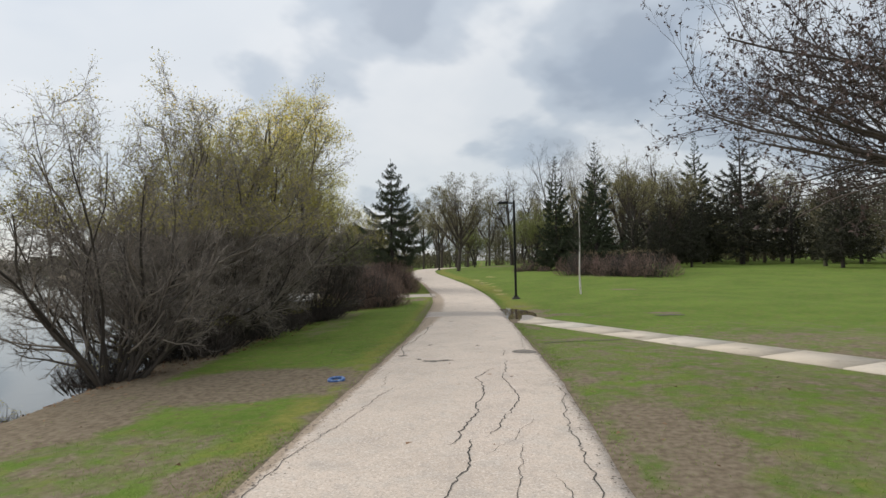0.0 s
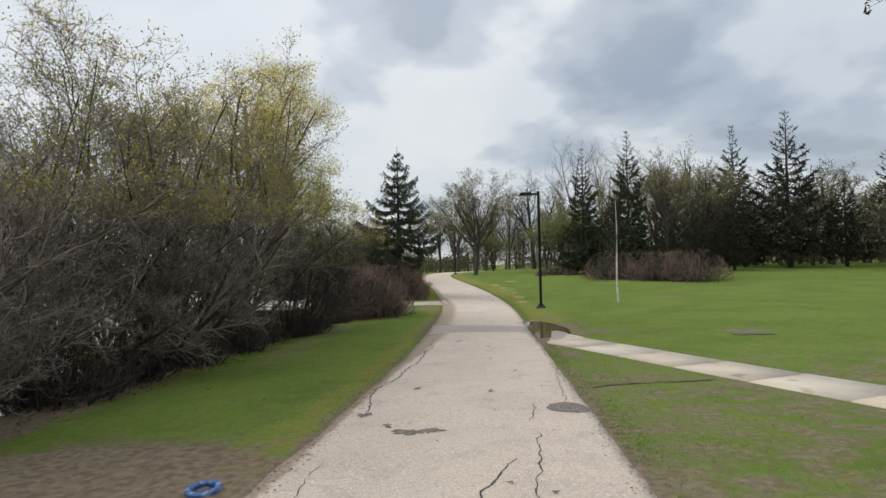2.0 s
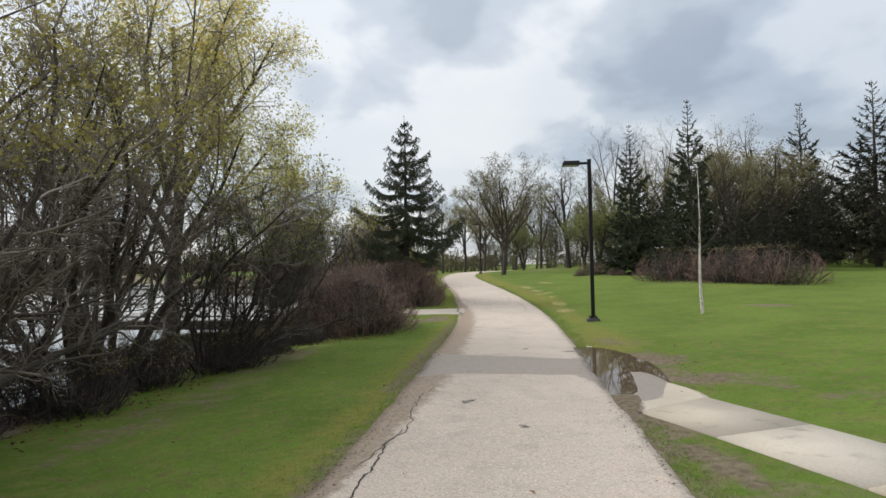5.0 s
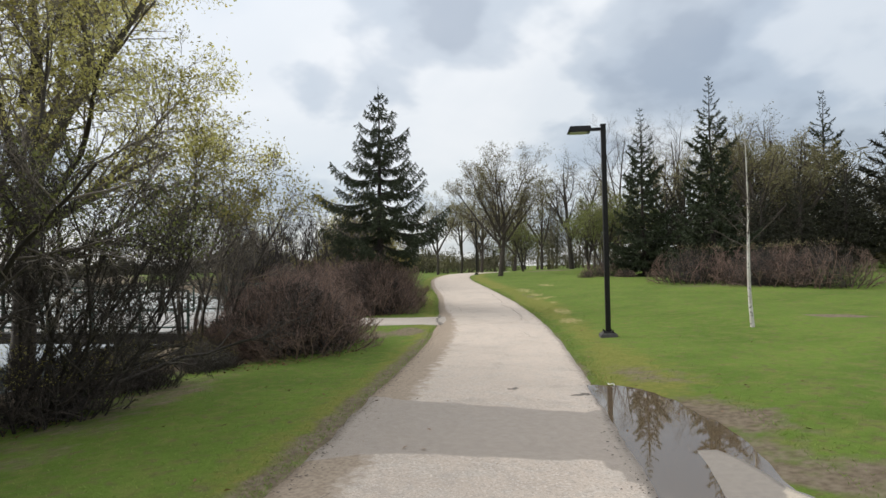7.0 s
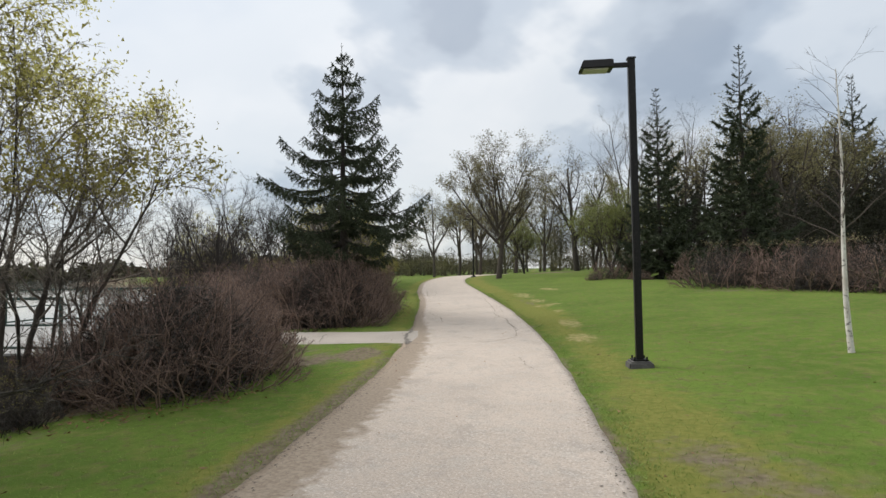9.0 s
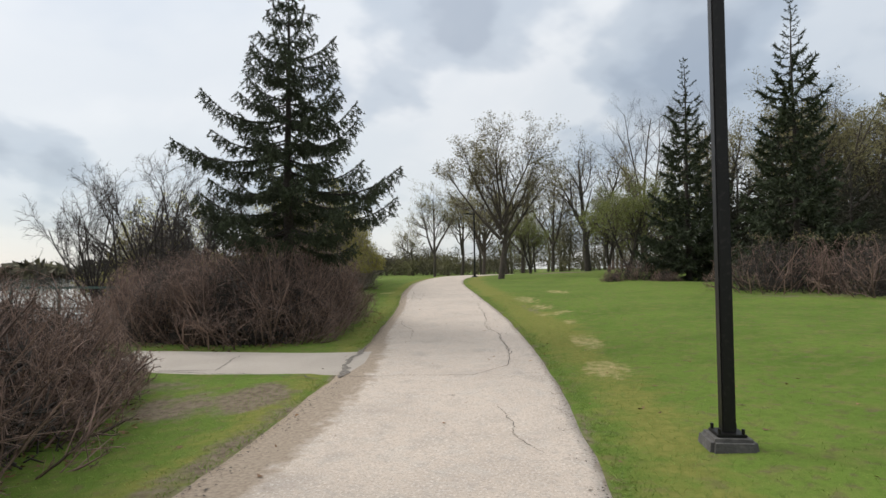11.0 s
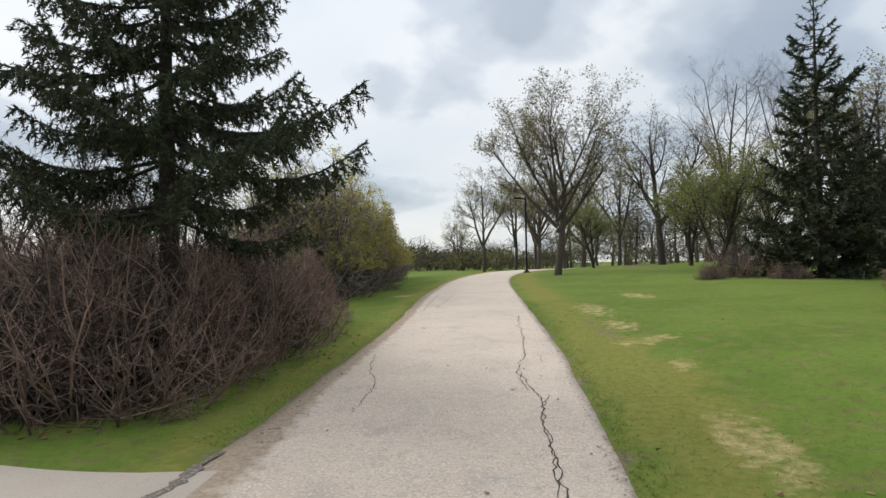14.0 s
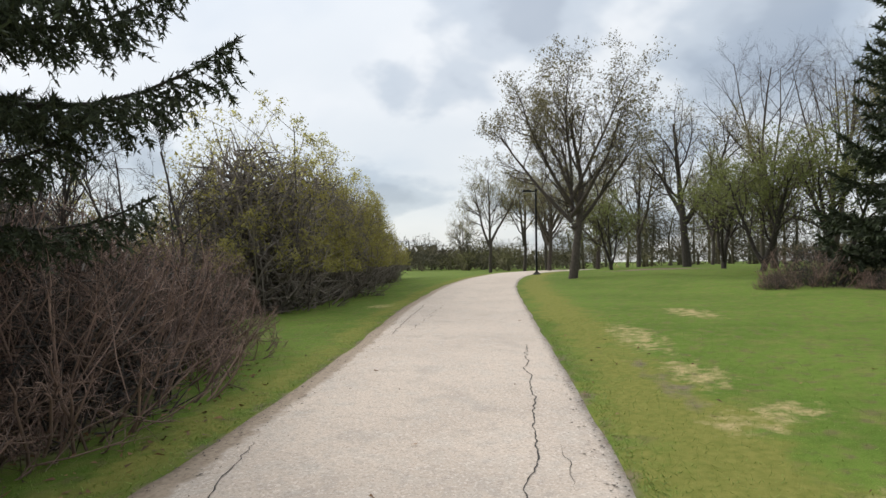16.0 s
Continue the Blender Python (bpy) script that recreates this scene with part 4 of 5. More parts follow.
def spruce_meshes(name, seed, tall, radius, whorls, per, lets, needles, size, low=0.06, droop=0.25, trunk_r=0.13, peak=0.22, crowd=0.95, hang=0.8):
    """Trunk, bare boughs and needles. low: share of the height below the first bough; peak: share at which it is widest."""
    r, rng = random.Random(seed), np.random.default_rng(seed)
    trunk = [([(0.02 * math.sin(i), 0.02 * math.cos(i * 1.7), tall * i / 10) for i in range(11)], [trunk_r * (1 - 0.96 * i / 10) for i in range(11)])]
    boughs, twigs = [], []
    for w in range(whorls):
        f = w / (whorls - 1)
        z = tall * (low + (0.985 - low) * f ** crowd)
        h = z / tall
        reach = radius * (min(1.0, 0.7 + 0.3 * h / peak) if h < peak else ((1 - h) / (1 - peak)) ** 0.9)
        reach = max(reach, 0.2 * radius / 2.2)
        k = max(4, round(per * (0.6 + 0.4 * (1 - h))))
        a0 = r.uniform(0, 6.28)
        for i in range(k):
            a = a0 + 2 * math.pi * i / k + r.gauss(0, 0.16)
            L = reach * r.uniform(0.62, 1.16)
            rise = 0.5 * h ** 1.3 - droop * (1 - h) + r.gauss(0, 0.06)
            c, s = math.cos(a), math.sin(a)
            off = r.gauss(0, tall * 0.012 * (1 - 0.5 * h))
            pts = []
            for j in range(7):
                t = j / 6
                bend = rise * t - 0.10 * math.sin(math.pi * t) + 0.12 * t ** 4
                pts.append((c * L * t, s * L * t, z + off + L * bend))
            boughs.append((pts, [max(0.006, 0.022 * L ** 0.7 * (1 - 0.85 * j / 6)) for j in range(7)]))
            n = max(3, round(lets * L / radius))
            for q in range(n):
                t = 0.14 + 0.86 * (q + r.random()) / n
                j = min(int(t * 6), 5)
                u = t * 6 - j
                p = [pts[j][e] + (pts[j + 1][e] - pts[j][e]) * u for e in range(3)]
                ln = L * (0.10 + 0.22 * math.sin(math.pi * min(1, t * 0.95 + 0.12))) * r.uniform(0.6, 1.2)
                sg = 1 if q % 2 else -1
                fa = a + sg * radians(r.uniform(35, 62))
                dz = r.uniform(-hang, -0.1) if r.random() < 0.72 else r.uniform(-0.1, 0.35)
                e1 = [p[0] + math.cos(fa) * ln * 0.55, p[1] + math.sin(fa) * ln * 0.55, p[2] + dz * ln * 0.4]
                e2 = [p[0] + math.cos(fa) * ln, p[1] + math.sin(fa) * ln, p[2] + dz * ln]
                twigs.append(([p, e1, e2], [0.006, 0.005, 0.003]))
            for e in (1, 3):
                twigs.append(([pts[e], pts[e + 1], pts[e + 2]], [0.008, 0.006, 0.004]))
            twigs.extend([([pts[4], pts[5], pts[6]], [0.008, 0.006, 0.004])] * 2)
    T = np.array([p for p, _ in twigs])
    seglen = np.linalg.norm(T[:, 2] - T[:, 0], axis=1)
    count = np.maximum(4, (needles * seglen / seglen.mean())).astype(int)
    rep = np.repeat(np.arange(len(T)), count)
    t = rng.random(len(rep))[:, None]
    P = np.where(t < 0.5, T[rep, 0] + (T[rep, 1] - T[rep, 0]) * 2 * t, T[rep, 1] + (T[rep, 2] - T[rep, 1]) * (2 * t - 1))
    fwd = T[rep, 2] - T[rep, 0]
    fwd /= np.linalg.norm(fwd, axis=1, keepdims=True) + 1e-9
    nd = fwd * 0.75 + rng.normal(0, 0.55, (len(rep), 3)) + np.array([0, 0, -0.12])
    nd /= np.linalg.norm(nd, axis=1, keepdims=True)
    side = np.cross(nd, rng.normal(size=(len(rep), 3)))
    side /= np.linalg.norm(side, axis=1, keepdims=True) + 1e-9
    ln = size * rng.uniform(0.6, 1.3, (len(rep), 1))
    ln = ln * np.clip(seglen[rep] / seglen.mean(), 0.4, 1.1)[:, None]
    V = np.stack([P - side * ln * 0.15, P + side * ln * 0.15, P + nd * ln], 1).reshape(-1, 3)
    return {"trunk": fast_mesh(name + "_trunk", *tubes(trunk, 9), True), "bough_frame": fast_mesh(name + "_boughs", *tubes(boughs, 4), True),
            "branchwork": fast_mesh(name + "_twigs", *spikes(twigs)), "crown": fast_mesh(name + "_crown", V, np.arange(len(V)).reshape(-1, 3))}


MATS_SPRUCE = {"trunk": M_DARKBARK, "bough_frame": M_DARKBARK, "branchwork": M_DARKBARK, "crown": M_NEEDLE}


def broad_spruce_meshes(name, seed, tall, radius, tiers, low=0.2, trunk_r=0.16):
    """An open-grown spruce: tiers of sagging boughs with upturned tips, side twigs and hanging twiglets set with needles."""
    r, rng = random.Random(seed), np.random.default_rng(seed)
    trunk = [([(0.02 * math.sin(i), 0.02 * math.cos(i * 1.7), tall * i / 10) for i in range(11)], [trunk_r * (1 - 0.97 * i / 10) for i in range(11)])]
    boughs, side_twigs, twigs = [], [], []
    for w in range(tiers):
        f = w / (tiers - 1)
        z = tall * (low + (0.955 - low) * f ** 0.92)
        h = z / tall
        reach = max(0.08, radius * min(1.0, (1 - h) / 0.66) * min(1.0, 0.78 + (h - low) * 2.5))
        k = 7 if h < 0.75 else 5
        a0 = r.uniform(0, 6.28)
        for i in range(k):
            a = a0 + 2 * math.pi * i / k + r.gauss(0, 0.14)
            L = reach * r.uniform(0.62, 1.16)
            slope = -0.25 * (1 - h) + 0.62 * h ** 3 + r.gauss(0, 0.05)
            lift = 0.2 + 0.12 * (1 - h) + r.gauss(0, 0.03)
            sway = r.gauss(0, 0.10)
            zo = z + r.gauss(0, 0.13) * (1 - 0.6 * h)
            pts = []
            for j in range(9):
                t = j / 8
                b = a + sway * t
                pts.append((math.cos(b) * L * t, math.sin(b) * L * t, zo + L * (slope * t - 0.07 * math.sin(math.pi * t) + lift * t ** 3.2)))
            boughs.append((pts, [max(0.005, 0.02 * L ** 0.6 * (1 - 0.85 * j / 8)) for j in range(9)]))
            for j in range(2, 8, 2):
                twigs.append((pts[j], pts[j + 1]))
                twigs.append((pts[j - 1], pts[j]))
            twigs.extend([(pts[6], pts[8]), (pts[7], pts[8]), (pts[7], pts[8])])
            n = max(2, round(16 * L))
            for q in range(n):
                t = 0.16 + 0.82 * (q + r.random()) / n
                j = min(int(t * 8), 7)
                u = t * 8 - j
                p = tuple(pts[j][e] + (pts[j + 1][e] - pts[j][e]) * u for e in range(3))
                ln = (min(0.12, 0.35 * L) + 0.10 * L * math.sin(math.pi * min(1, t * 0.9 + 0.1))) * r.uniform(0.65, 1.2)
                fa = a + (1 if q % 2 else -1) * radians(r.uniform(38, 66))
                dz = r.uniform(-0.55, 0.02)
                e2 = (p[0] + math.cos(fa) * ln, p[1] + math.sin(fa) * ln, p[2] + dz * ln)
                side_twigs.append(((p, e2), (0.006, 0.002)))
                twigs.append((p, e2))
                for g in range(max(3, round(ln * 19))):
                    v = 0.15 + 0.85 * r.random()
                    b = tuple(p[e] + (e2[e] - p[e]) * v for e in range(3))
                    la = fa + (1 if g % 2 else -1) * radians(r.uniform(25, 60))
                    ll = min(0.7 * L, r.uniform(0.1, 0.3) * (1.2 - 0.6 * h))
                    dp = r.uniform(-2.6, -0.3)
                    m = math.sqrt(1 + dp * dp)
                    twigs.append((b, (b[0] + math.cos(la) * ll / m, b[1] + math.sin(la) * ll / m, b[2] + dp * ll / m)))
    twigs.extend([((0, 0, tall * 0.93), (0, 0, tall * 1.005)), ((0, 0, tall * 0.9), (0, 0, tall * 0.97))])
    T = np.array(twigs)
    seglen = np.linalg.norm(T[:, 1] - T[:, 0], axis=1)
    count = np.clip(seglen * 105, 8, 42).astype(int)
    rep = np.repeat(np.arange(len(T)), count)
    t = rng.random(len(rep))[:, None]
    P = T[rep, 0] + (T[rep, 1] - T[rep, 0]) * t
    fwd = (T[rep, 1] - T[rep, 0]) / (seglen[rep][:, None] + 1e-9)
    nd = fwd * 0.8 + rng.normal(0, 0.6, (len(rep), 3))
    nd /= np.linalg.norm(nd, axis=1, keepdims=True)
    side = np.cross(nd, rng.normal(size=(len(rep), 3)))
    side /= np.linalg.norm(side, axis=1, keepdims=True) + 1e-9
    ln = 0.062 * rng.uniform(0.6, 1.3, (len(rep), 1))
    V = np.stack([P - side * ln * 0.16, P + side * ln * 0.16, P + nd * ln], 1).reshape(-1, 3)
    return {"trunk": fast_mesh(name + "_trunk", *tubes(trunk, 9), True), "bough_frame": fast_mesh(name + "_boughs", *tubes(boughs, 4), True),
            "branchwork": fast_mesh(name + "_twigs", *spikes(side_twigs)), "crown": fast_mesh(name + "_crown", V, np.arange(len(V)).reshape(-1, 3))}


near_spruce = broad_spruce_meshes("near_spruce", 4, 8.75, 2.85, 13, 0.285)
plant("spruce_tree", near_spruce, MATS_SPRUCE, at(-4.57, 40.26, 40), "broad dark green spruce with upturned bough tips behind a brown hedge", "spruce tree", "spruces")

far_spruce = spruce_meshes("far_spruce", 9, 10.0, 2.2, 30, 6, 13, 26, 0.18, low=0.04, droop=0.1, peak=0.12)
plant("spruce_tree", far_spruce, MATS_SPRUCE, at(7.96, 55.64, 10, 1.04), "slender dark green spruce standing alone on the lawn", "spruce tree", "spruces")
plant("spruce_tree", far_spruce, {**MATS_SPRUCE, "crown": M_NEEDLE3}, at(10.41, 50.11, 130, 1.06), "tall olive green spruce above reddish shrubs", "spruce tree", "spruces")
wide_spruce = spruce_meshes("wide_spruce", 15, 15.0, 4.0, 24, 6, 10, 15, 0.35, low=0.13, droop=0.22, peak=0.25, trunk_r=0.28)
dark_first = None
MATS_DARK = {**MATS_SPRUCE, "crown": M_NEEDLE2}
for x, y, turn, size in ((27.06, 62.7, 0, 0.95), (24.5, 66, 80, 0.62), (31.5, 62, 30, 0.6), (35.5, 58, 160, 0.62), (29.5, 50.5, 200, 0.58), (21.0, 68, 10, 0.6), (40, 57, 120, 0.75), (38, 66, 260, 0.85), (46, 61, 300, 0.9), (14.5, 55, 40, 0.4), (17.5, 57, 110, 0.44), (13.0, 60, 190, 0.42), (20.5, 58, 250, 0.5), (9.7, 57.2, 300, 0.43), (11.6, 60.5, 20, 0.5)):
    if dark_first is None:
        dark_first = plant("spruce_tree", wide_spruce, MATS_DARK, at(x, y, turn, size), "old dark spruce at the edge of the woods", "spruce tree", "dark spruces of the woods")
        continue
    copy_thing(dark_first, at(x, y, turn, size))
plant("spruce_tree", far_spruce, {**MATS_SPRUCE, "crown": M_NEEDLE3}, at(26.7, 74.1, 60, 1.55), "tall thin spruce rising over the woods", "spruce tree", "spruces")

# ---- hedges of bare reddish shrubs ----


def shrub_meshes(name, seed, rad, tall, stems, rr, kids=(6, 8), twigs=(5, 7), fine=(3, 4), foliage=(), core=0, core_top=0.8):
    """A mound of stems and twigs. foliage: (key, flecks for each fine twig, size, share of the height from which they grow)."""
    r, rng = random.Random(seed), np.random.default_rng(seed)

    def bound(p):
        d = math.hypot(p[0], p[1]) / rad
        return p[2] < tall * max(0.1, (1 - d ** 3.0)) ** 0.5 * 1.03 if d < 1.08 else False
    spec = [dict(seg=5, wob=0.16, up=0.07, kids=kids, start=0.02, angle=(20, 70), ratio=(0.35, 0.6), fade=0.35, thin=0.65, tip=0.4),
            dict(seg=3, wob=0.22, up=0.05, kids=twigs, start=0.1, angle=(20, 70), ratio=(0.35, 0.7), fade=0.3, thin=0.7, tip=0.5),
            dict(seg=1, wob=0.2, up=0.04, kids=fine, start=0.1, angle=(20, 60), ratio=(0.4, 0.75), fade=0.2, thin=0.75, tip=0.5),
            dict(seg=1, wob=0.2, up=0.04, tip=0.5)]
    out = [[] for _ in spec]
    for _ in range(stems):
        a, q = r.uniform(0, 6.28), math.sqrt(r.random())
        b = q * rad * 0.86
        lean = 0.15 + 1.3 * q ** 2 * r.uniform(0.3, 1.2)
        p, d = (math.cos(a) * b, math.sin(a) * b, 0), (math.cos(a) * lean + r.gauss(0, 0.3), math.sin(a) * lean + r.gauss(0, 0.3), 1)
        grow(r, p, unit(d), tall * r.uniform(0.7, 1.1), rr, 0, spec, out, bound)
    made = {"framework": fast_mesh(name + "_stem_cluster", *tubes(out[0], 4), True), "branchwork": fast_mesh(name + "_branchwork", *limbs(out[1:], (3, 1, 1)))}
    # extra inner twigs, added to block light and deepen the shade inside
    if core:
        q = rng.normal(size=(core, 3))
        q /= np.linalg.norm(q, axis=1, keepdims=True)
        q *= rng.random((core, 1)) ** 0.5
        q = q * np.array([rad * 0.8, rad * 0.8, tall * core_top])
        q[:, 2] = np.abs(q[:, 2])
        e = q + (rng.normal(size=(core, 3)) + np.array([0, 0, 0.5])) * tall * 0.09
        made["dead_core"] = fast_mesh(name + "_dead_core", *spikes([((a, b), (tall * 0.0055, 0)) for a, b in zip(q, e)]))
    ends = np.array([p[-1] for p, _ in out[3]])
    for key, per, size, above in foliage:
        c = np.concatenate([ends + rng.normal(0, 0.06, ends.shape) for _ in range(per)])
        made[key] = fast_mesh(name + "_" + key, *flecks(rng, c[c[:, 2] > tall * above], size))
    return made


# the added inner twigs take the dark bark colour, to shade the hedge's inside
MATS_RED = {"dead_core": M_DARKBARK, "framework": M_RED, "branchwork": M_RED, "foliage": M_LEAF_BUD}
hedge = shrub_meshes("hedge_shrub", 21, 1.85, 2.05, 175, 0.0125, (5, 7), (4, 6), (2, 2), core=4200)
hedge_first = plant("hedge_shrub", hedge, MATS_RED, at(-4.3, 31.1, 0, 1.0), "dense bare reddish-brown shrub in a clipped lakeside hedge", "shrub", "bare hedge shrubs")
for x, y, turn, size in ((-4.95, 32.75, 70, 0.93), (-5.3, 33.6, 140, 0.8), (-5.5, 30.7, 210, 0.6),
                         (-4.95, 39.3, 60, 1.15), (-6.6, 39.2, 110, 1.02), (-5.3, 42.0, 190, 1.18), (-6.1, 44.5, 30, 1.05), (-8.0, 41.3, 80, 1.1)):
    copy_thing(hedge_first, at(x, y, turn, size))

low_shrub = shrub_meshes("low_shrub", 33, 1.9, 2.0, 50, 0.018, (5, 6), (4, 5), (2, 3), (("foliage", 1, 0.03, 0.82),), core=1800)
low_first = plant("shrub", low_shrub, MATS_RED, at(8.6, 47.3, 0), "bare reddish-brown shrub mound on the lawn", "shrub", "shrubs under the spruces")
for x, y, turn, size in ((10.9, 45.6, 50, 1.0), (13.2, 45.0, 170, 1.1), (12.0, 47.2, 240, 1.05)):
    copy_thing(low_first, at(x, y, turn, size))
dry_shrub = plant("shrub", low_shrub, {"dead_core": M_TWIG, "framework": M_TWIG, "branchwork": M_TWIG, "foliage": M_LEAF_BUD}, at(5.4, 55.2, 90, 0.62), "low dry twiggy shrub on bare soil", "shrub", "shrubs under the spruces")
copy_thing(dry_shrub, at(6.6, 53.9, 200, 0.5))
copy_thing(dry_shrub, at(4.4, 54.2, 120, 0.45))

# ---- willows along the shore ----
SPEC_WILLOW = [dict(seg=8, wob=0.10, up=0.02, kids=(9, 11), start=0.22, angle=(20, 52), ratio=(0.4, 0.65), fade=0.45, thin=0.6, tip=0.25),
               dict(seg=5, wob=0.15, up=0.05, kids=(7, 9), start=0.12, angle=(22, 58), ratio=(0.35, 0.6), fade=0.4, thin=0.55, tip=0.3),
               dict(seg=3, wob=0.18, up=0.05, kids=(6, 8), start=0.1, angle=(22, 60), ratio=(0.4, 0.65), fade=0.3, thin=0.6, tip=0.45),
               dict(seg=1, wob=0.16, up=0.04, kids=(2, 3), start=0.2, angle=(25, 60), ratio=(0.5, 0.8), fade=0.2, thin=0.75, tip=0.5),
               dict(seg=1, wob=0.16, up=0.04, tip=0.5)]
SIDES = (6, 4, 3, 1, 1)


def dome_reach(d, wide, tall):
    """How far one can go from the ground's centre along d before leaving a half-ellipsoid."""
    d = unit(d)
    return 1 / math.sqrt((d[0] ** 2 + d[1] ** 2) / wide ** 2 + d[2] ** 2 / tall ** 2)


def bush(name, seed, count, wide, tall, leaves, spec, to=(0.0, 0.0), rad=0.05, spread=1.15):
    """A clump of many stems fanning from one base under a rounded outline. to: the heading that most of them lean to."""
    r = random.Random(seed)
    stems = []
    for i in range(count):
        a = 2.4 * i + r.gauss(0, 0.3)
        lean = 0.1 + spread * ((i + 0.5) / count) ** 1.1
        d = (math.cos(a) * lean + to[0] * r.uniform(0.2, 1.2), math.sin(a) * lean + to[1] * r.uniform(0.2, 1.2), 1)
        base = (math.cos(a) * 0.5 * r.random(), math.sin(a) * 0.5 * r.random(), 0)
        stems.append((base, d, dome_reach(d, wide, tall) * r.uniform(0.74, 0.95), rad * r.uniform(0.55, 1.2)))
    return tree_meshes(name, seed, stems, spec, SIDES, leaves, trunk_levels=1)


SPEC_BUSH = [dict(seg=9, wob=0.12, up=0.05, kids=(10, 12), start=0.24, angle=(20, 55), ratio=(0.26, 0.42), fade=0.35, thin=0.68, tip=0.25),
             dict(seg=5, wob=0.17, up=0.05, kids=(5, 7), start=0.25, angle=(22, 60), ratio=(0.35, 0.62), fade=0.35, thin=0.6, tip=0.3, least=0.006),
             dict(seg=3, wob=0.2, up=0.05, kids=(5, 6), start=0.1, angle=(22, 62), ratio=(0.45, 0.75), fade=0.3, thin=0.7, tip=0.45, least=0.005),
             dict(seg=1, wob=0.16, up=0.06, kids=(2, 3), start=0.2, angle=(25, 60), ratio=(0.55, 0.9), fade=0.2, thin=0.75, tip=0.5, least=0.004),
             dict(seg=1, wob=0.16, up=0.05, tip=0.5)]
SPEC_TALL = [dict(seg=9, wob=0.07, up=0.03, kids=(10, 12), start=0.3, angle=(28, 62), ratio=(0.3, 0.45), fade=0.3, thin=0.5, tip=0.2),
             dict(seg=5, wob=0.15, up=0.04, kids=(8, 10), start=0.12, angle=(24, 60), ratio=(0.36, 0.6), fade=0.35, thin=0.5, tip=0.3),
             dict(seg=4, wob=0.18, up=0.0, kids=(6, 8), start=0.1, angle=(24, 60), ratio=(0.42, 0.66), fade=0.3, thin=0.6, tip=0.45),
             dict(seg=1, wob=0.18, up=-0.08, kids=(2, 3), start=0.2, angle=(25, 60), ratio=(0.5, 0.85), fade=0.2, thin=0.75, tip=0.5),
             dict(seg=1, wob=0.18, up=-0.1, tip=0.5)]
WILLOW_A = bush("willow_a", 5, 24, 3.4, 6.2, (("foliage", 4, 1, 0.022, 0.45, 0.07), ("catkin_foliage", 4, 1, 0.02, 0.8, 0.08)), [{**SPEC_BUSH[0], "start": 0.14}, *SPEC_BUSH[1:]], (0.15, 0.3), 0.043)
WILLOW_B = bush("willow_b", 12, 19, 3.3, 7.2, (("foliage", 4, 2, 0.026, 0.4, 0.08), ("catkin_foliage", 4, 1, 0.026, 0.78, 0.09)), SPEC_BUSH, (0.3, 0.2), 0.065)
WILLOW_C = bush("willow_c", 27, 9, 3.3, 6.7, (("foliage", 4, 2, 0.034, 0.45, 0.12), ("catkin_foliage", 4, 2, 0.034, 0.65, 0.1)), SPEC_BUSH, (0.3, 0.1), 0.045, 0.6)
ARCH = bush("arching_willow", 33, 17, 3.5, 4.1, (("foliage", 4, 1, 0.022, 0.5, 0.08),), [SPEC_BUSH[0], {**SPEC_BUSH[1], "kids": (4, 6)}, *SPEC_BUSH[2:]], (0.8, 0.6), 0.04, 1.0)
TALL_LIMBS = [((0, 0, z), (dx, dy, dz), length, rad) for z, dx, dy, dz, length, rad in ((3.2, 0.75, 0.3, 1, 5.0, 0.11), (2.6, -0.7, 0.2, 1, 5.0, 0.1), (3.6, 0.3, -0.7, 1, 4.6, 0.1), (4.2, 0.2, 0.75, 1, 4.2, 0.1), (2.4, 0.95, -0.3, 0.8, 3.9, 0.08), (2.6, 0.7, 0.8, 0.75, 3.9, 0.08), (4.8, 0.6, -0.1, 0.9, 3.7, 0.08))]
WILLOW_TALL = tree_meshes("willow_tall", 7, [((0, 0, 0), (0.05, 0.02, 1), 7.9, 0.2)] + TALL_LIMBS, SPEC_TALL, SIDES, (("foliage", 4, 2, 0.03, 0.22, 0.12), ("catkin_foliage", 4, 1, 0.034, 0.7, 0.1)), trunk_levels=1)
MATS_WILLOW = {"trunk": M_WILLOW, "branchwork": M_WILLOW_TWIG, "foliage": M_LEAF_OLIVE, "catkin_foliage": M_LEAF_GOLD}
WL = "bare multi-stemmed willow shrub coming into leaf on the lake bank"
willow_a = plant("willow_shrub", WILLOW_A, MATS_WILLOW, at(-5.25, 12.3, 0, 0.9), WL, "willow", "lakeside willows")
copy_thing(willow_a, at(-6.3, 15.9, 140, 1.18))
willow_b = plant("willow_shrub", WILLOW_B, MATS_WILLOW, at(-6.2, 19.4, 20, 1.13), WL, "willow", "lakeside willows")
copy_thing(willow_b, at(-6.9, 23.4, 150, 1.13))
copy_thing(willow_b, at(-6.0, 17.6, 280, 0.88))
plant("willow_shrub", WILLOW_C, {**MATS_WILLOW, "catkin_foliage": M_LEAF_YELLOW}, at(-6.2, 30.2, 0, 1.0), "leafy olive willow shrub behind the bare hedge", "willow", "lakeside willows")
plant("willow_shrub", ARCH, {"trunk": M_DARKBARK, "branchwork": M_WILLOW, "foliage": M_LEAF_GREEN}, at(-5.3, 25.0, 0, 1.0), "dark arching willow shrub with fresh green leaves", "willow", "lakeside willows")
plant("willow_tree", WILLOW_TALL, {**MATS_WILLOW, "foliage": M_LEAF_YELLOW}, pose(-8.2, 27.8, -0.6) @ Matrix.Diagonal((1.12, 1.12, 1.1, 1)), "tall willow with golden catkins on the lake bank", "willow", "lakeside willows")

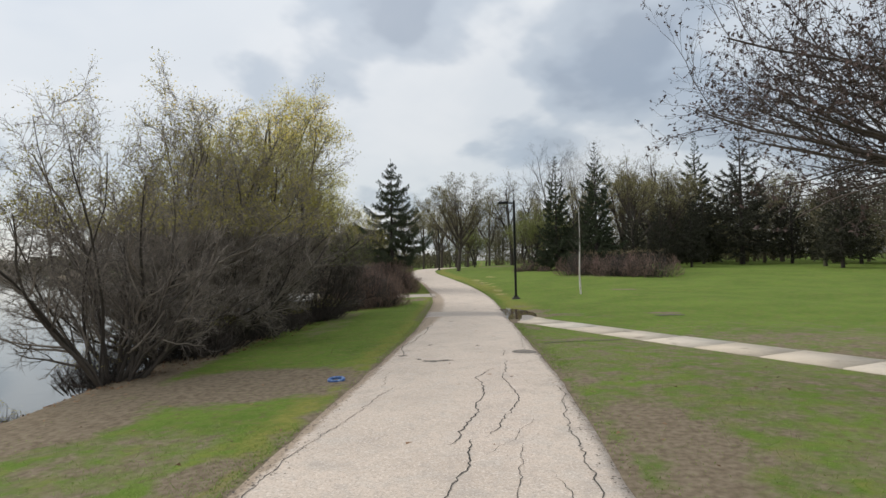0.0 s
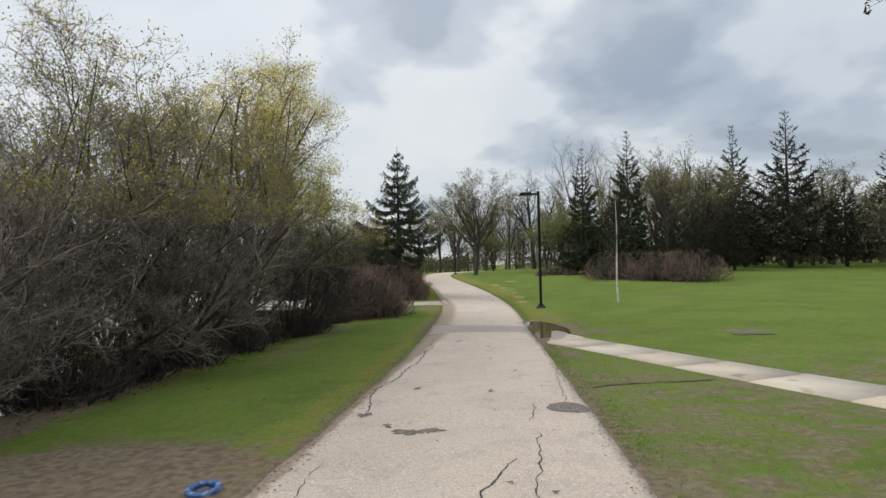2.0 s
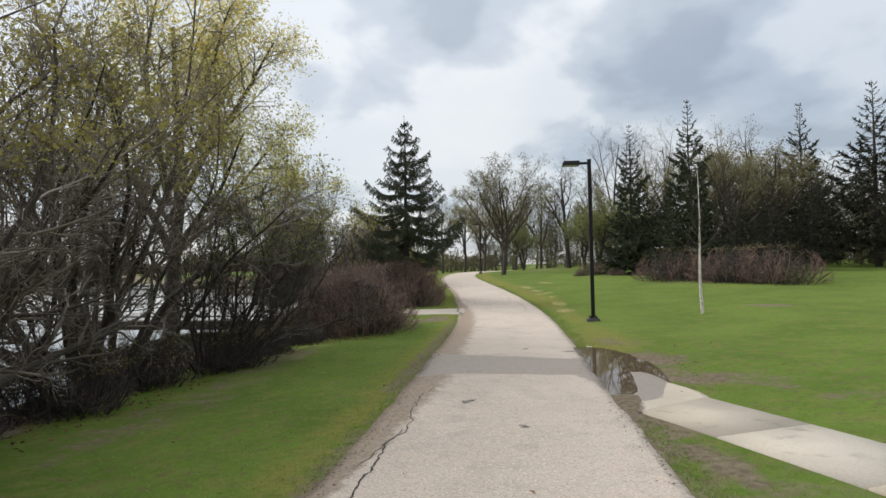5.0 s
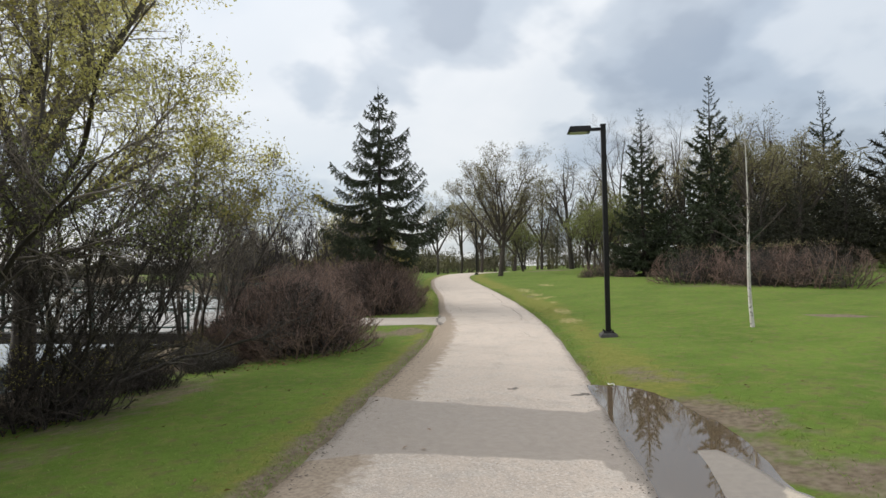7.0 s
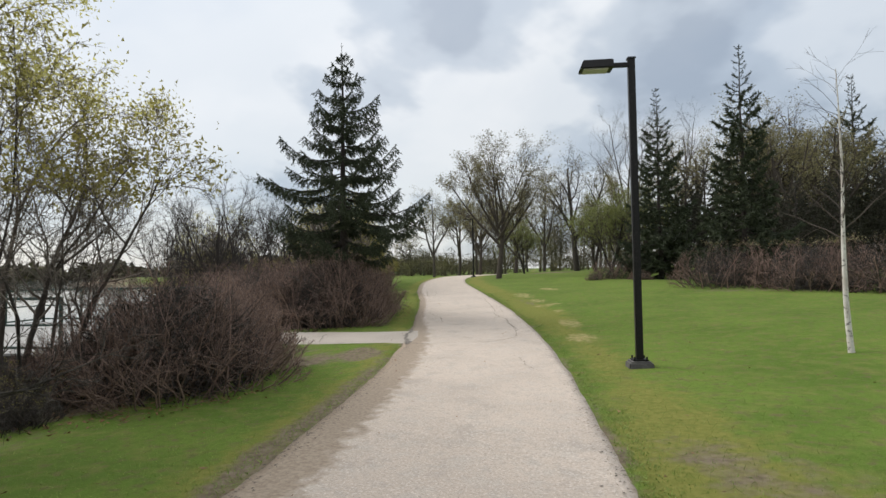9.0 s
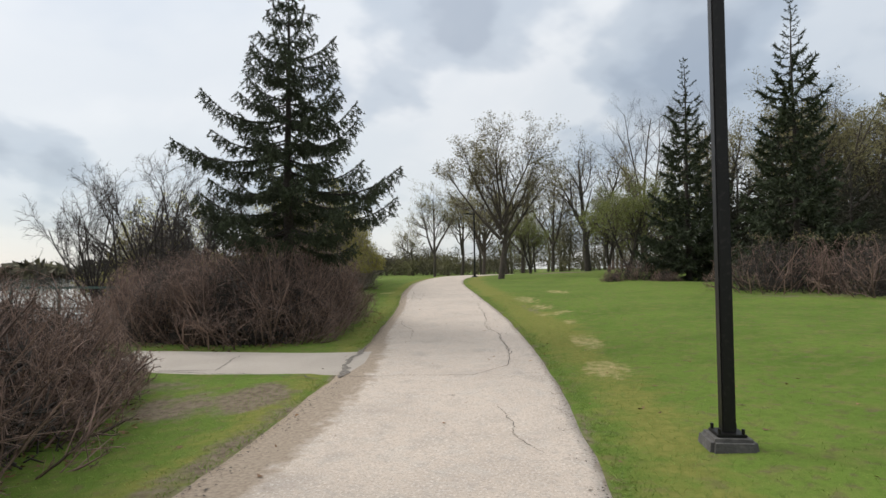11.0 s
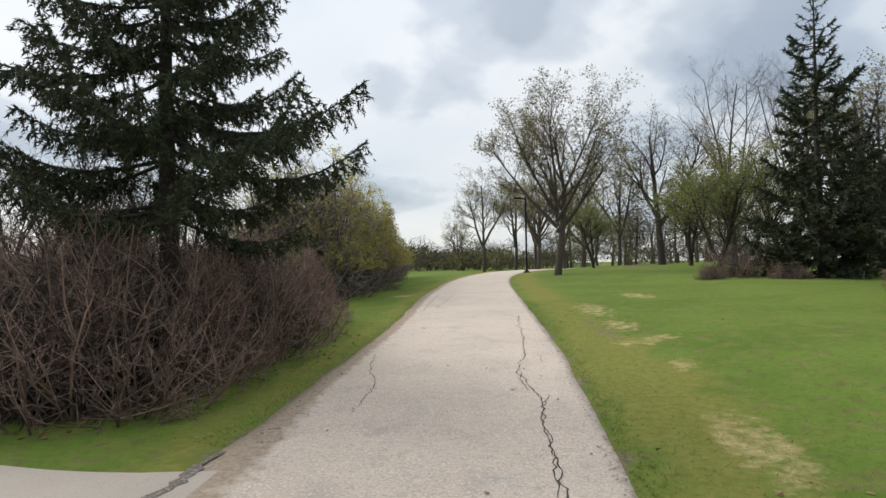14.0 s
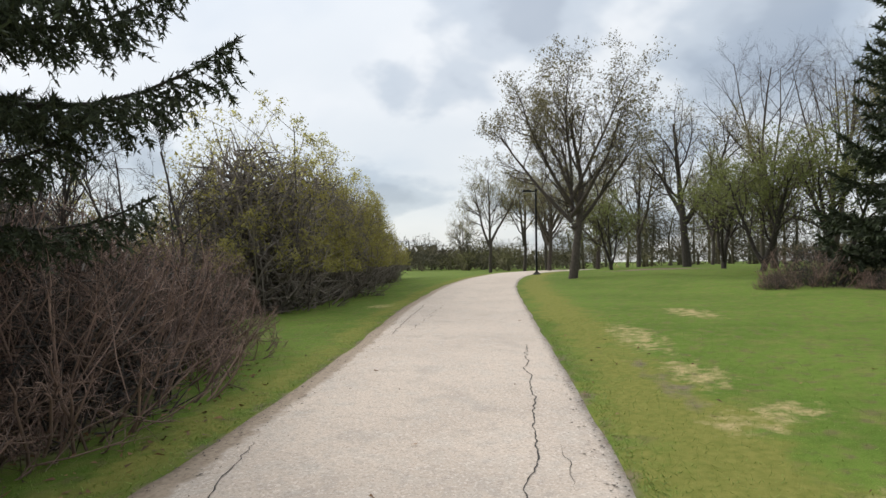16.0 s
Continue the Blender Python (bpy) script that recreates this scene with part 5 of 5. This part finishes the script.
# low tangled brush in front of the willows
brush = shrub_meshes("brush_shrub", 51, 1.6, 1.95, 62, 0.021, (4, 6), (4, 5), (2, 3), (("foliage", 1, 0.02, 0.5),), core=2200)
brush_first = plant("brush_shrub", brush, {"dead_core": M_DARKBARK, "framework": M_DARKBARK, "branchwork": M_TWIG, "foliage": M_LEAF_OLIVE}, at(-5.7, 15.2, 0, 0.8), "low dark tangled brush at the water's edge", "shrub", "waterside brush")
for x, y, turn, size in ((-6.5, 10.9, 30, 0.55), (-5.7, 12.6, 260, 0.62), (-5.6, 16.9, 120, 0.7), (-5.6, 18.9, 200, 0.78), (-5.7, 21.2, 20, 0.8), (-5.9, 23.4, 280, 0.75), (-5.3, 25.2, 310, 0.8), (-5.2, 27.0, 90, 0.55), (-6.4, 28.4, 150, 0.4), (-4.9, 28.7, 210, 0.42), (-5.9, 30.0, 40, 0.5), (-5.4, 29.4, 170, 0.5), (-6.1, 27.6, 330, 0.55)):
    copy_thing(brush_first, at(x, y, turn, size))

# ---- leafy shrub belt beyond the hedge ----
THICKET = shrub_meshes("thicket", 31, 2.6, 5.7, 60, 0.03, (6, 7), (4, 6), (2, 3), (("foliage", 6, 0.035, 0.2), ("catkin_foliage", 3, 0.035, 0.7)), core=3600, core_top=0.8)
thicket = plant("thicket_shrub", THICKET, {"dead_core": M_WILLOW_TWIG, "framework": M_WILLOW_TWIG, "branchwork": M_WILLOW_TWIG, "foliage": M_LEAF_OLIVE, "catkin_foliage": M_LEAF_YELLOW}, at(-9.2, 51.8, 0), "tall brown thicket with yellow-green young leaves", "shrub", "thicket by the lake")
for x, y, turn, size in ((-9.7, 55.6, 90, 0.98), (-10.9, 60.2, 200, 0.95), (-12.6, 65.8, 300, 0.92), (-14.3, 71.5, 140, 0.85), (-13.6, 48.5, 30, 0.85)):
    copy_thing(thicket, at(x, y, turn, size))

# ---- bare trees ----
SPEC_TREE = [dict(seg=8, wob=0.05, up=0.05, kids=(8, 10), start=0.34, angle=(32, 62), ratio=(0.42, 0.6), fade=0.5, thin=0.55, tip=0.2),
             dict(seg=5, wob=0.12, up=0.07, kids=(7, 9), start=0.15, angle=(24, 58), ratio=(0.38, 0.6), fade=0.35, thin=0.55, tip=0.3),
             dict(seg=3, wob=0.15, up=0.06, kids=(5, 7), start=0.1, angle=(24, 58), ratio=(0.4, 0.65), fade=0.3, thin=0.6, tip=0.4),
             dict(seg=1, wob=0.16, up=0.05, kids=(2, 4), start=0.15, angle=(25, 60), ratio=(0.5, 0.8), fade=0.2, thin=0.75, tip=0.5),
             dict(seg=1, wob=0.16, up=0.05, tip=0.5)]


def tree(name, seed, tall, rad, leaf, spec=SPEC_TREE, lean=(0, 0), extra=()):
    stems = [((0, 0, 0), (lean[0], lean[1], 1), tall * 0.86, rad)] + list(extra)
    return tree_meshes(name, seed, stems, spec, (8, 5, 3, 1, 1), leaf, trunk_levels=2)


MATS_TREE = {"trunk": M_BARK, "branchwork": M_TWIG, "foliage": M_LEAF_BUD}
SPEC_BIG = [{**SPEC_TREE[0], "kids": (9, 11), "start": 0.3, "angle": (20, 48), "ratio": (0.32, 0.46), "fade": 0.3}, {**SPEC_TREE[1], "kids": (8, 10), "angle": (20, 50)}, {**SPEC_TREE[2], "kids": (6, 8)}, *SPEC_TREE[3:]]
BIG_BOUGHS = [((0, 0, 2.6 + 0.3 * i), (math.cos(i * 2.4) * lean * 1.2, math.sin(i * 2.4) * lean * 1.2, 1), length, 0.115 - 0.006 * i) for i, (lean, length) in enumerate(((0.95, 5.6), (0.8, 6.2), (0.9, 5.6), (0.6, 6.4), (0.75, 5.8), (0.4, 6.4), (0.6, 5.4), (0.25, 5.8)))]
BIG = tree("big_tree", 2, 9.6, 0.22, (("foliage", 4, 1, 0.05, 0.3, 0.1),), SPEC_BIG, extra=BIG_BOUGHS)
plant("bare_tree", BIG, MATS_TREE, pose(-1.3, 64.6, ground_at(-1.3, 64.6) - 0.05, 0, 0, 30) @ Matrix.Diagonal((1.0, 1.0, 0.88, 1)), "large bare tree with brown buds beside the path", "tree", "park trees")
MIDT = tree("middle_tree", 6, 11.0, 0.19, (("foliage", 4, 2, 0.055, 0.25, 0.1),), extra=[((0, 0, 3.0), (0.5, 0.3, 1), 6.5, 0.15), ((0, 0, 2.6), (-0.55, -0.2, 1), 6.2, 0.15)])
mid_first = plant("bare_tree", MIDT, {**MATS_TREE, "foliage": M_LEAF_TAN}, at(-10.6, 91.5, 0, 0.92), "park tree with thin olive young leaves", "tree", "park trees")
for x, y, turn, size in ((-8.3, 97.2, 60, 1.1), (2.2, 84.7, 130, 1.0), (-2.5, 88.6, 210, 0.9), (-5.8, 95, 300, 1.05), (-19, 114, 30, 0.75), (9, 96, 90, 0.95), (15.5, 63, 10, 1.05)):
    copy_thing(mid_first, at(x, y, turn, size))
ROUND_LIMBS = [((0, 0, 2.4 + 0.35 * i), (math.cos(i * 2.4) * (0.95 - 0.08 * i), math.sin(i * 2.4) * (0.95 - 0.08 * i), 1), 5.4 - 0.2 * i, 0.12) for i in range(7)]
ROUND = tree("round_tree", 29, 9.0, 0.24, (("foliage", 4, 1, 0.05, 0.25, 0.16),), [{**SPEC_TREE[0], "kids": (6, 8), "ratio": (0.3, 0.42)}, {**SPEC_TREE[1], "kids": (6, 7)}, *SPEC_TREE[2:]], extra=ROUND_LIMBS)
round_first = plant("bare_tree", ROUND, {**MATS_TREE, "foliage": M_LEAF_TAN}, at(16.2, 60.5, 0, 1.0), "round-crowned tree with thin tan young leaves at the woods", "tree", "woodland edge trees")
for x, y, turn, size in ((12.2, 64.5, 80, 1.0), (20.0, 64.0, 170, 1.08), (23.5, 73.0, 250, 1.2), (8.8, 73.5, 40, 0.9), (33.5, 68.0, 310, 1.1), (-4.6, 86.0, 120, 0.85), (-1.0, 93.0, 200, 0.95)):
    copy_thing(round_first, at(x, y, turn, size))
DARKT = tree("dark_tree", 11, 12.0, 0.3, (("foliage", 4, 1, 0.06, 0.3, 0.06),), extra=[((0, 0, 3.2), (0.6, 0.0, 1), 7.0, 0.2), ((0, 0, 3.0), (-0.5, 0.3, 1), 6.6, 0.18)])
dark_tree = plant("bare_tree", DARKT, {"trunk": M_DARKBARK, "branchwork": M_TWIG, "foliage": M_LEAF_BUD}, at(5.3, 81.8, 0, 1.0), "old bare tree with dark forked trunk", "tree", "park trees")
for x, y, turn, size in ((17.5, 66, 90, 0.95), (20.5, 72, 200, 1.05)):
    copy_thing(dark_tree, at(x, y, turn, size))
TALLT = tree("tall_tree", 19, 17.0, 0.18, (), extra=[((0, 0, 4.5), (0.25, 0.1, 1), 11.0, 0.11), ((0, 0, 5.0), (-0.22, -0.1, 1), 10.5, 0.11)])
tall_first = plant("bare_tree", TALLT, {"trunk": M_BARK, "branchwork": M_TWIG}, at(11.2, 87.0, 0), "tall bare grey tree rising over the woods", "tree", "park trees")
copy_thing(tall_first, at(16.2, 88.0, 120))
copy_thing(tall_first, at(13.0, 78.0, 60, 0.78))
SPEC_SMALL = [dict(seg=5, wob=0.14, up=0.05, kids=(6, 8), start=0.25, angle=(30, 60), ratio=(0.5, 0.8), fade=0.3, thin=0.6, tip=0.3), *SPEC_TREE[1:]]
APPLE = tree("apple_tree", 23, 4.6, 0.13, (("foliage", 4, 2, 0.05, 0.15, 0.12),), SPEC_SMALL, extra=[((0, 0, 0.5), (0.6, 0.2, 1), 3.6, 0.09), ((0, 0, 0.4), (-0.6, 0.3, 1), 3.6, 0.09)])
apple = plant("small_tree", APPLE, {"trunk": M_DARKBARK, "branchwork": M_TWIG, "foliage": M_LEAF_GREEN}, at(6.6, 66.0, 0, 1.05), "low spreading tree with fresh green leaves", "tree", "small leafy trees")
copy_thing(apple, at(6.2, 73.0, 100, 1.1))
copy_thing(apple, at(9.8, 66.5, 200, 1.1))
copy_thing(apple, at(0.3, 76.1, 260, 0.85))

# birch on the lawn
BIRCH = tree_meshes("birch", 3, [((0, 0, 0), (-0.05, 0.02, 1), 4.7, 0.052)],
                    [dict(seg=10, wob=0.022, up=0.02, kids=24, start=0.38, angle=(28, 58), ratio=(0.18, 0.34), fade=0.5, thin=0.35, tip=0.1), dict(seg=4, wob=0.1, up=-0.02, kids=(3, 5), start=0.2, angle=(20, 50), ratio=(0.35, 0.6), thin=0.6, tip=0.4), dict(seg=3, wob=0.12, up=-0.03, tip=0.5)],
                    (8, 4, 3), trunk_levels=1)
plant("birch_tree", BIRCH, {"trunk": M_BIRCH, "branchwork": M_TWIG}, at(6.3, 32.94, 0), "young leafless birch with white bark on the lawn", "birch tree")

# maple whose boughs hang over the start of the walk
MAPLE = tree_meshes("maple", 8, [((0, 0, 0), (0, 0, 1), 5.0, 0.2), ((0, 0, 2.0), (-0.95, 0.2, 0.65), 5.0, 0.055), ((0, 0, 2.4), (-0.85, -0.35, 0.8), 4.8, 0.05), ((0, 0, 2.2), (-0.6, 0.7, 0.7), 4.8, 0.05), ((0, 0, 2.8), (0.7, 0.3, 0.9), 4.5, 0.08), ((0, 0, 3.0), (-0.55, 0.1, 1.1), 5.0, 0.05), ((0, 0, 2.6), (-0.8, 0.1, 0.9), 5.0, 0.05), ((0, 0, 1.9), (-0.7, 0.55, 0.62), 4.4, 0.055), ((0, 0, 2.1), (-0.75, 0.75, 0.42), 4.4, 0.042), ((0, 0, 2.3), (-0.5, 0.9, 0.5), 4.6, 0.042), ((0, 0, 2.5), (-0.65, 0.5, 0.6), 4.6, 0.042)] + [((0, 0, 2.0 + 0.2 * i), (-0.8, -0.2 + 0.25 * i, 0.3 + 0.11 * i), 4.0, 0.05) for i in range(4)],
                    [dict(seg=7, wob=0.09, up=0.0, kids=(10, 12), start=0.25, angle=(22, 52), ratio=(0.35, 0.55), fade=0.35, thin=0.5, tip=0.25), dict(seg=5, wob=0.12, up=0.03, kids=(5, 7), start=0.15, angle=(22, 55), ratio=(0.35, 0.6), fade=0.3, thin=0.5, tip=0.35),
                     dict(seg=4, wob=0.13, up=0.06, kids=(4, 5), start=0.15, angle=(25, 55), ratio=(0.4, 0.6), thin=0.7, tip=0.5), dict(seg=3, wob=0.14, up=0.10, tip=0.7)],
                    (8, 5, 4, 3), (("bud_foliage", 3, 4, 0.024, 0.1, 0.015),), bound=lambda p: p[2] > 2.3 or abs(p[0]) < 1.2, trunk_levels=1)
plant("maple_tree", MAPLE, {"trunk": M_BARK, "branchwork": M_TWIG, "bud_foliage": M_BUD_DARK}, at(8.05, 8.7, 0, 0.9), "bare spreading maple with dark swelling buds", "maple tree")

# bare trees behind the hedge, on the lake bank
BANK = tree_meshes("bank", 41, [((0.1, 0, 0), (-0.5, 0.1, 1), 4.6, 0.06), ((-0.1, 0.1, 0), (0.3, 0.3, 1), 5.0, 0.07), ((0, -0.1, 0), (0.05, -0.4, 1), 5.0, 0.07)], [{**SPEC_WILLOW[0], "kids": (7, 9)}, {**SPEC_WILLOW[1], "kids": (6, 7), "least": 0.008}, {**SPEC_WILLOW[2], "kids": (4, 6), "least": 0.0065}, {**SPEC_WILLOW[3], "least": 0.005}, SPEC_WILLOW[4]], SIDES)
back_first = plant("bank_tree", BANK, {"trunk": M_DARKBARK, "branchwork": M_DARKBARK}, at(-12.6, 46.6, 40, 0.95), "bare dark bank tree behind the hedge", "tree", "bank trees")
for x, y, turn, size in ((-11.3, 42.5, 100, 0.85), (-15.0, 48.5, 250, 0.9), (-10.4, 48.4, 10, 0.85), (-10.2, 44.6, 170, 0.9), (-8.7, 45.6, 60, 0.75), (-9.3, 43.0, 200, 0.7), (-8.0, 47.4, 300, 0.8), (-12.2, 43.6, 20, 0.95), (-13.2, 45.2, 140, 0.9), (-11.4, 45.4, 280, 0.95)):
    copy_thing(back_first, at(x, y, turn, size))

# ---- distant woods ----


def woods(name, seed, spots, label):
    """Many small far trees: stems with a cloud of twig and leaf flecks, as one stuff object."""
    rng = np.random.default_rng(seed)
    stems, spray = [], []
    for x, y, tall, wide in spots:
        z = ground_at(x, y)
        stems.append(([(x, y, z - 0.2), (x + rng.normal(0, 0.2), y, z + tall * 0.4), (x + rng.normal(0, 0.4), y, z + tall * 0.8)], [0.2, 0.14, 0.05]))
        n = int(480 * wide * tall / 30)
        q = rng.normal(0, 1, (n, 3))
        q /= np.linalg.norm(q, axis=1, keepdims=True)
        q *= rng.random((n, 1)) ** 0.4
        spray.append(np.stack([x + q[:, 0] * wide / 2, y + q[:, 1] * wide / 2, z + tall * ((0.56 if tall > 5 else 0.45) + 0.46 * q[:, 2])], -1))
    v, f = tubes(stems, 4)
    V, F = joined([(v, split(f)), flecks(rng, np.concatenate(spray), 0.42, 0.6, 0.09)])
    ob = part(name, fast_mesh(name, V, F), M_FARTREE)
    return tagged(ob, label, "woods", kind="stuff")


r = random.Random(77)
spots = [(r.uniform(-30, 60), r.uniform(108, 135), r.uniform(6, 11), r.uniform(4, 7)) for _ in range(70)]
spots = [(x, y, t if x > -6 else t * 0.5, w) for x, y, t, w in spots]
spots += [(r.uniform(18, 70), r.uniform(72, 100), r.uniform(7, 12), r.uniform(4, 7)) for _ in range(60)]
spots += [(r.uniform(30, 75), r.uniform(30, 70), r.uniform(6, 10), r.uniform(4, 6)) for _ in range(25)]
spots += [(-20 + r.gauss(0, 4), 125 + r.gauss(0, 6), r.uniform(3, 5), r.uniform(4, 6)) for _ in range(16)]
spots += [(r.uniform(-34, 62), r.uniform(104, 122), r.uniform(2.2, 3.6), r.uniform(5, 8)) for _ in range(70)]
spots += [(r.uniform(20, 75), r.uniform(70, 84), r.uniform(2.5, 4.5), r.uniform(5, 8)) for _ in range(45)]
woods("far_woods", 5, spots, "bare brown and olive woods beyond the lawn")


def far_shore():
    """The wooded bank across the lake."""
    rng = np.random.default_rng(12)
    n = 5200
    a = rng.uniform(radians(95), radians(215), n)
    d = rng.normal(430, 14, n)
    x, y = np.cos(a) * d, np.sin(a) * d
    top = 9 + 4.5 * np.sin(a * 21) * np.sin(a * 8 + 1) + 2.5 * np.sin(a * 55)
    z = LAKE_Z + top * rng.random(n) ** 0.8
    V, F = flecks(rng, np.stack([x, y, z], -1), 3.2)
    k = 160
    aa = np.linspace(radians(93), radians(217), k)
    hh = 7 + 3.5 * np.sin(aa * 21) * np.sin(aa * 8 + 1) + 2 * np.sin(aa * 55)
    lo = np.stack([np.cos(aa) * 440, np.sin(aa) * 440, np.full(k, LAKE_Z - 1)], -1)
    hi = np.stack([np.cos(aa) * 450, np.sin(aa) * 450, LAKE_Z + hh], -1)
    i = np.arange(k - 1)
    V, F = joined([(V, F), (np.concatenate([lo, hi]), split(np.stack([i, i + 1, i + 1 + k, i + k], -1)))])
    tagged(part("backdrop", fast_mesh("far_shore", V, F), M_FARTREE), "low wooded far shore of the lake", "far shore", kind="structure")


far_shore()

# ---- grass blades and litter ----


def build_grass():
    rng = np.random.default_rng(3)
    n = 130000
    y = 4 + 46 * rng.random(n) ** 1.2
    right = rng.random(n) < 0.5
    off = rng.exponential(1.3, n)
    x = np.where(right, right_edge(y) + 0.02 + off, left_edge(y) - 0.02 - off)
    keep = (x > np.interp(y, SHORE_Y, SHORE_X)) & (x < 8)
    keep &= ~((np.abs((x - 2.75) * 0.893 + (y - 21.5) * 0.45) < 0.66) & (x > 2.2) & (y < 22))
    keep &= ~((x < 0) & (y > 35.0) & (y < 37.8))
    keep &= ~((x > 1.9) & (x < 3.5) & (y > 20.6) & (y < 26.9))
    keep &= ~((x < -0.6) & (y > 8.6) & (y < 12.9) & (rng.random(n) < 0.9))
    keep &= ~((x > 2.3) & (x < 3.5) & (y < 12) & (rng.random(n) < 0.75))
    x, y = x[keep], y[keep]
    n = len(x)
    z = height(x, y)
    h = rng.uniform(0.006, 0.02, n)
    a = rng.uniform(0, 6.28, n)
    w = 0.004 + 0.003 * rng.random(n)
    lx, ly = rng.normal(0, 0.03, n), rng.normal(0, 0.03, n)
    V = np.stack([np.stack([x - np.cos(a) * w, y - np.sin(a) * w, z - 0.01], -1), np.stack([x + np.cos(a) * w, y + np.sin(a) * w, z - 0.01], -1), np.stack([x + lx, y + ly, z + h], -1)], 1).reshape(-1, 3)
    ob = part("grass", fast_mesh("grass", V, np.arange(3 * n).reshape(n, 3)), M_GRASS)
    tagged(ob, "short spring grass along the footpath", "grass", kind="stuff")


build_grass()


def build_litter():
    rng = np.random.default_rng(8)
    n = 900
    y = rng.uniform(3, 55, n)
    t = rng.uniform(-1.6, 2.2, n)
    L, R = left_edge(y), right_edge(y)
    x = L + (R - L) * t
    on = (t > 0) & (t < 1)
    keep = ~on | (rng.random(n) < 0.45)
    keep &= x > np.interp(y, SHORE_Y, SHORE_X)
    x, y, on = x[keep], y[keep], on[keep]
    z = np.where(on, path_z(x, y), height(x, y)) + 0.012
    V, F = flecks(rng, np.stack([x, y, z], -1), 0.028)
    zz = np.repeat(z, 3)
    V[:, 2] = zz + (V[:, 2] - zz) * 0.3
    ob = part("leaf_litter", fast_mesh("leaf_litter", V, F), M_LITTER)
    tagged(ob, "small brown fallen leaves on path and grass", "leaf litter", kind="stuff")


build_litter()


def build_crumbs():
    """Soil crumbs and grit along the ragged edges of the path."""
    rng = np.random.default_rng(14)
    n = 8200
    y = 4 + 48 * rng.random(n)
    left = rng.random(n) < 0.62
    spread = np.where(left, np.where(y > 34, 0.22, 0.12), 0.09)
    x = np.where(left, left_edge(y) + np.abs(rng.normal(0.02, spread)), right_edge(y) - np.abs(rng.normal(0.0, spread)))
    keep = ~(left & (y > 34.9) & (y < 37.9))
    x, y = x[keep], y[keep]
    z = path_z(x, y) + 0.004
    V, F = flecks(rng, np.stack([x, y, z], -1), 0.0125, 0.8, 0.7)
    zz = np.repeat(z, 3)
    V[:, 2] = zz + np.abs(V[:, 2] - zz) * 0.35
    tagged(part("soil_crumbs", fast_mesh("soil_crumbs", V, F), M_CLOD), "dark soil crumbs along the path edges", "soil", kind="stuff")


build_crumbs()


def build_hedge_litter():
    """Dead leaves gathered under the hedges and the brush."""
    rng = np.random.default_rng(16)
    pts = []
    for cx, cy, rx, ry, n in ((-4.7, 31.2, 2.0, 3.0, 1600), (-5.2, 41.0, 2.4, 4.0, 1800), (-5.6, 18.0, 1.2, 9.5, 2200)):
        a, q = rng.uniform(0, 6.28, n), np.sqrt(rng.random(n)) * 1.04
        pts.append(np.stack([cx + np.cos(a) * rx * q, cy + np.sin(a) * ry * q], -1))
    p = np.concatenate(pts)
    z = height(p[:, 0], p[:, 1]) + 0.012
    V, F = flecks(rng, np.stack([p[:, 0], p[:, 1], z], -1), 0.035, 0.6, 0.5)
    zz = np.repeat(z, 3)
    V[:, 2] = zz + (V[:, 2] - zz) * 0.4
    tagged(part("dead_leaves", fast_mesh("dead_leaves", V, F), M_LITTER), "brown dead leaves under the hedges", "leaf litter", kind="stuff")


build_hedge_litter()

# a scrap of white paper at the puddle's end
bm = bmesh.new()
bmesh.ops.create_grid(bm, x_segments=4, y_segments=3, size=0.5)
for v in bm.verts:
    v.co = Vector((v.co.x * 0.1, v.co.y * 0.045, 0.012 * math.sin(v.co.x * 9) + 0.012))
scrap = part("paper_scrap", bm, M_WHITE)
scrap.matrix_basis = pose(2.3, 26.85, ground_at(2.3, 26.85) + 0.005, 0, 0, -15)
tagged(scrap, "crumpled white paper scrap beside the puddle", "litter")
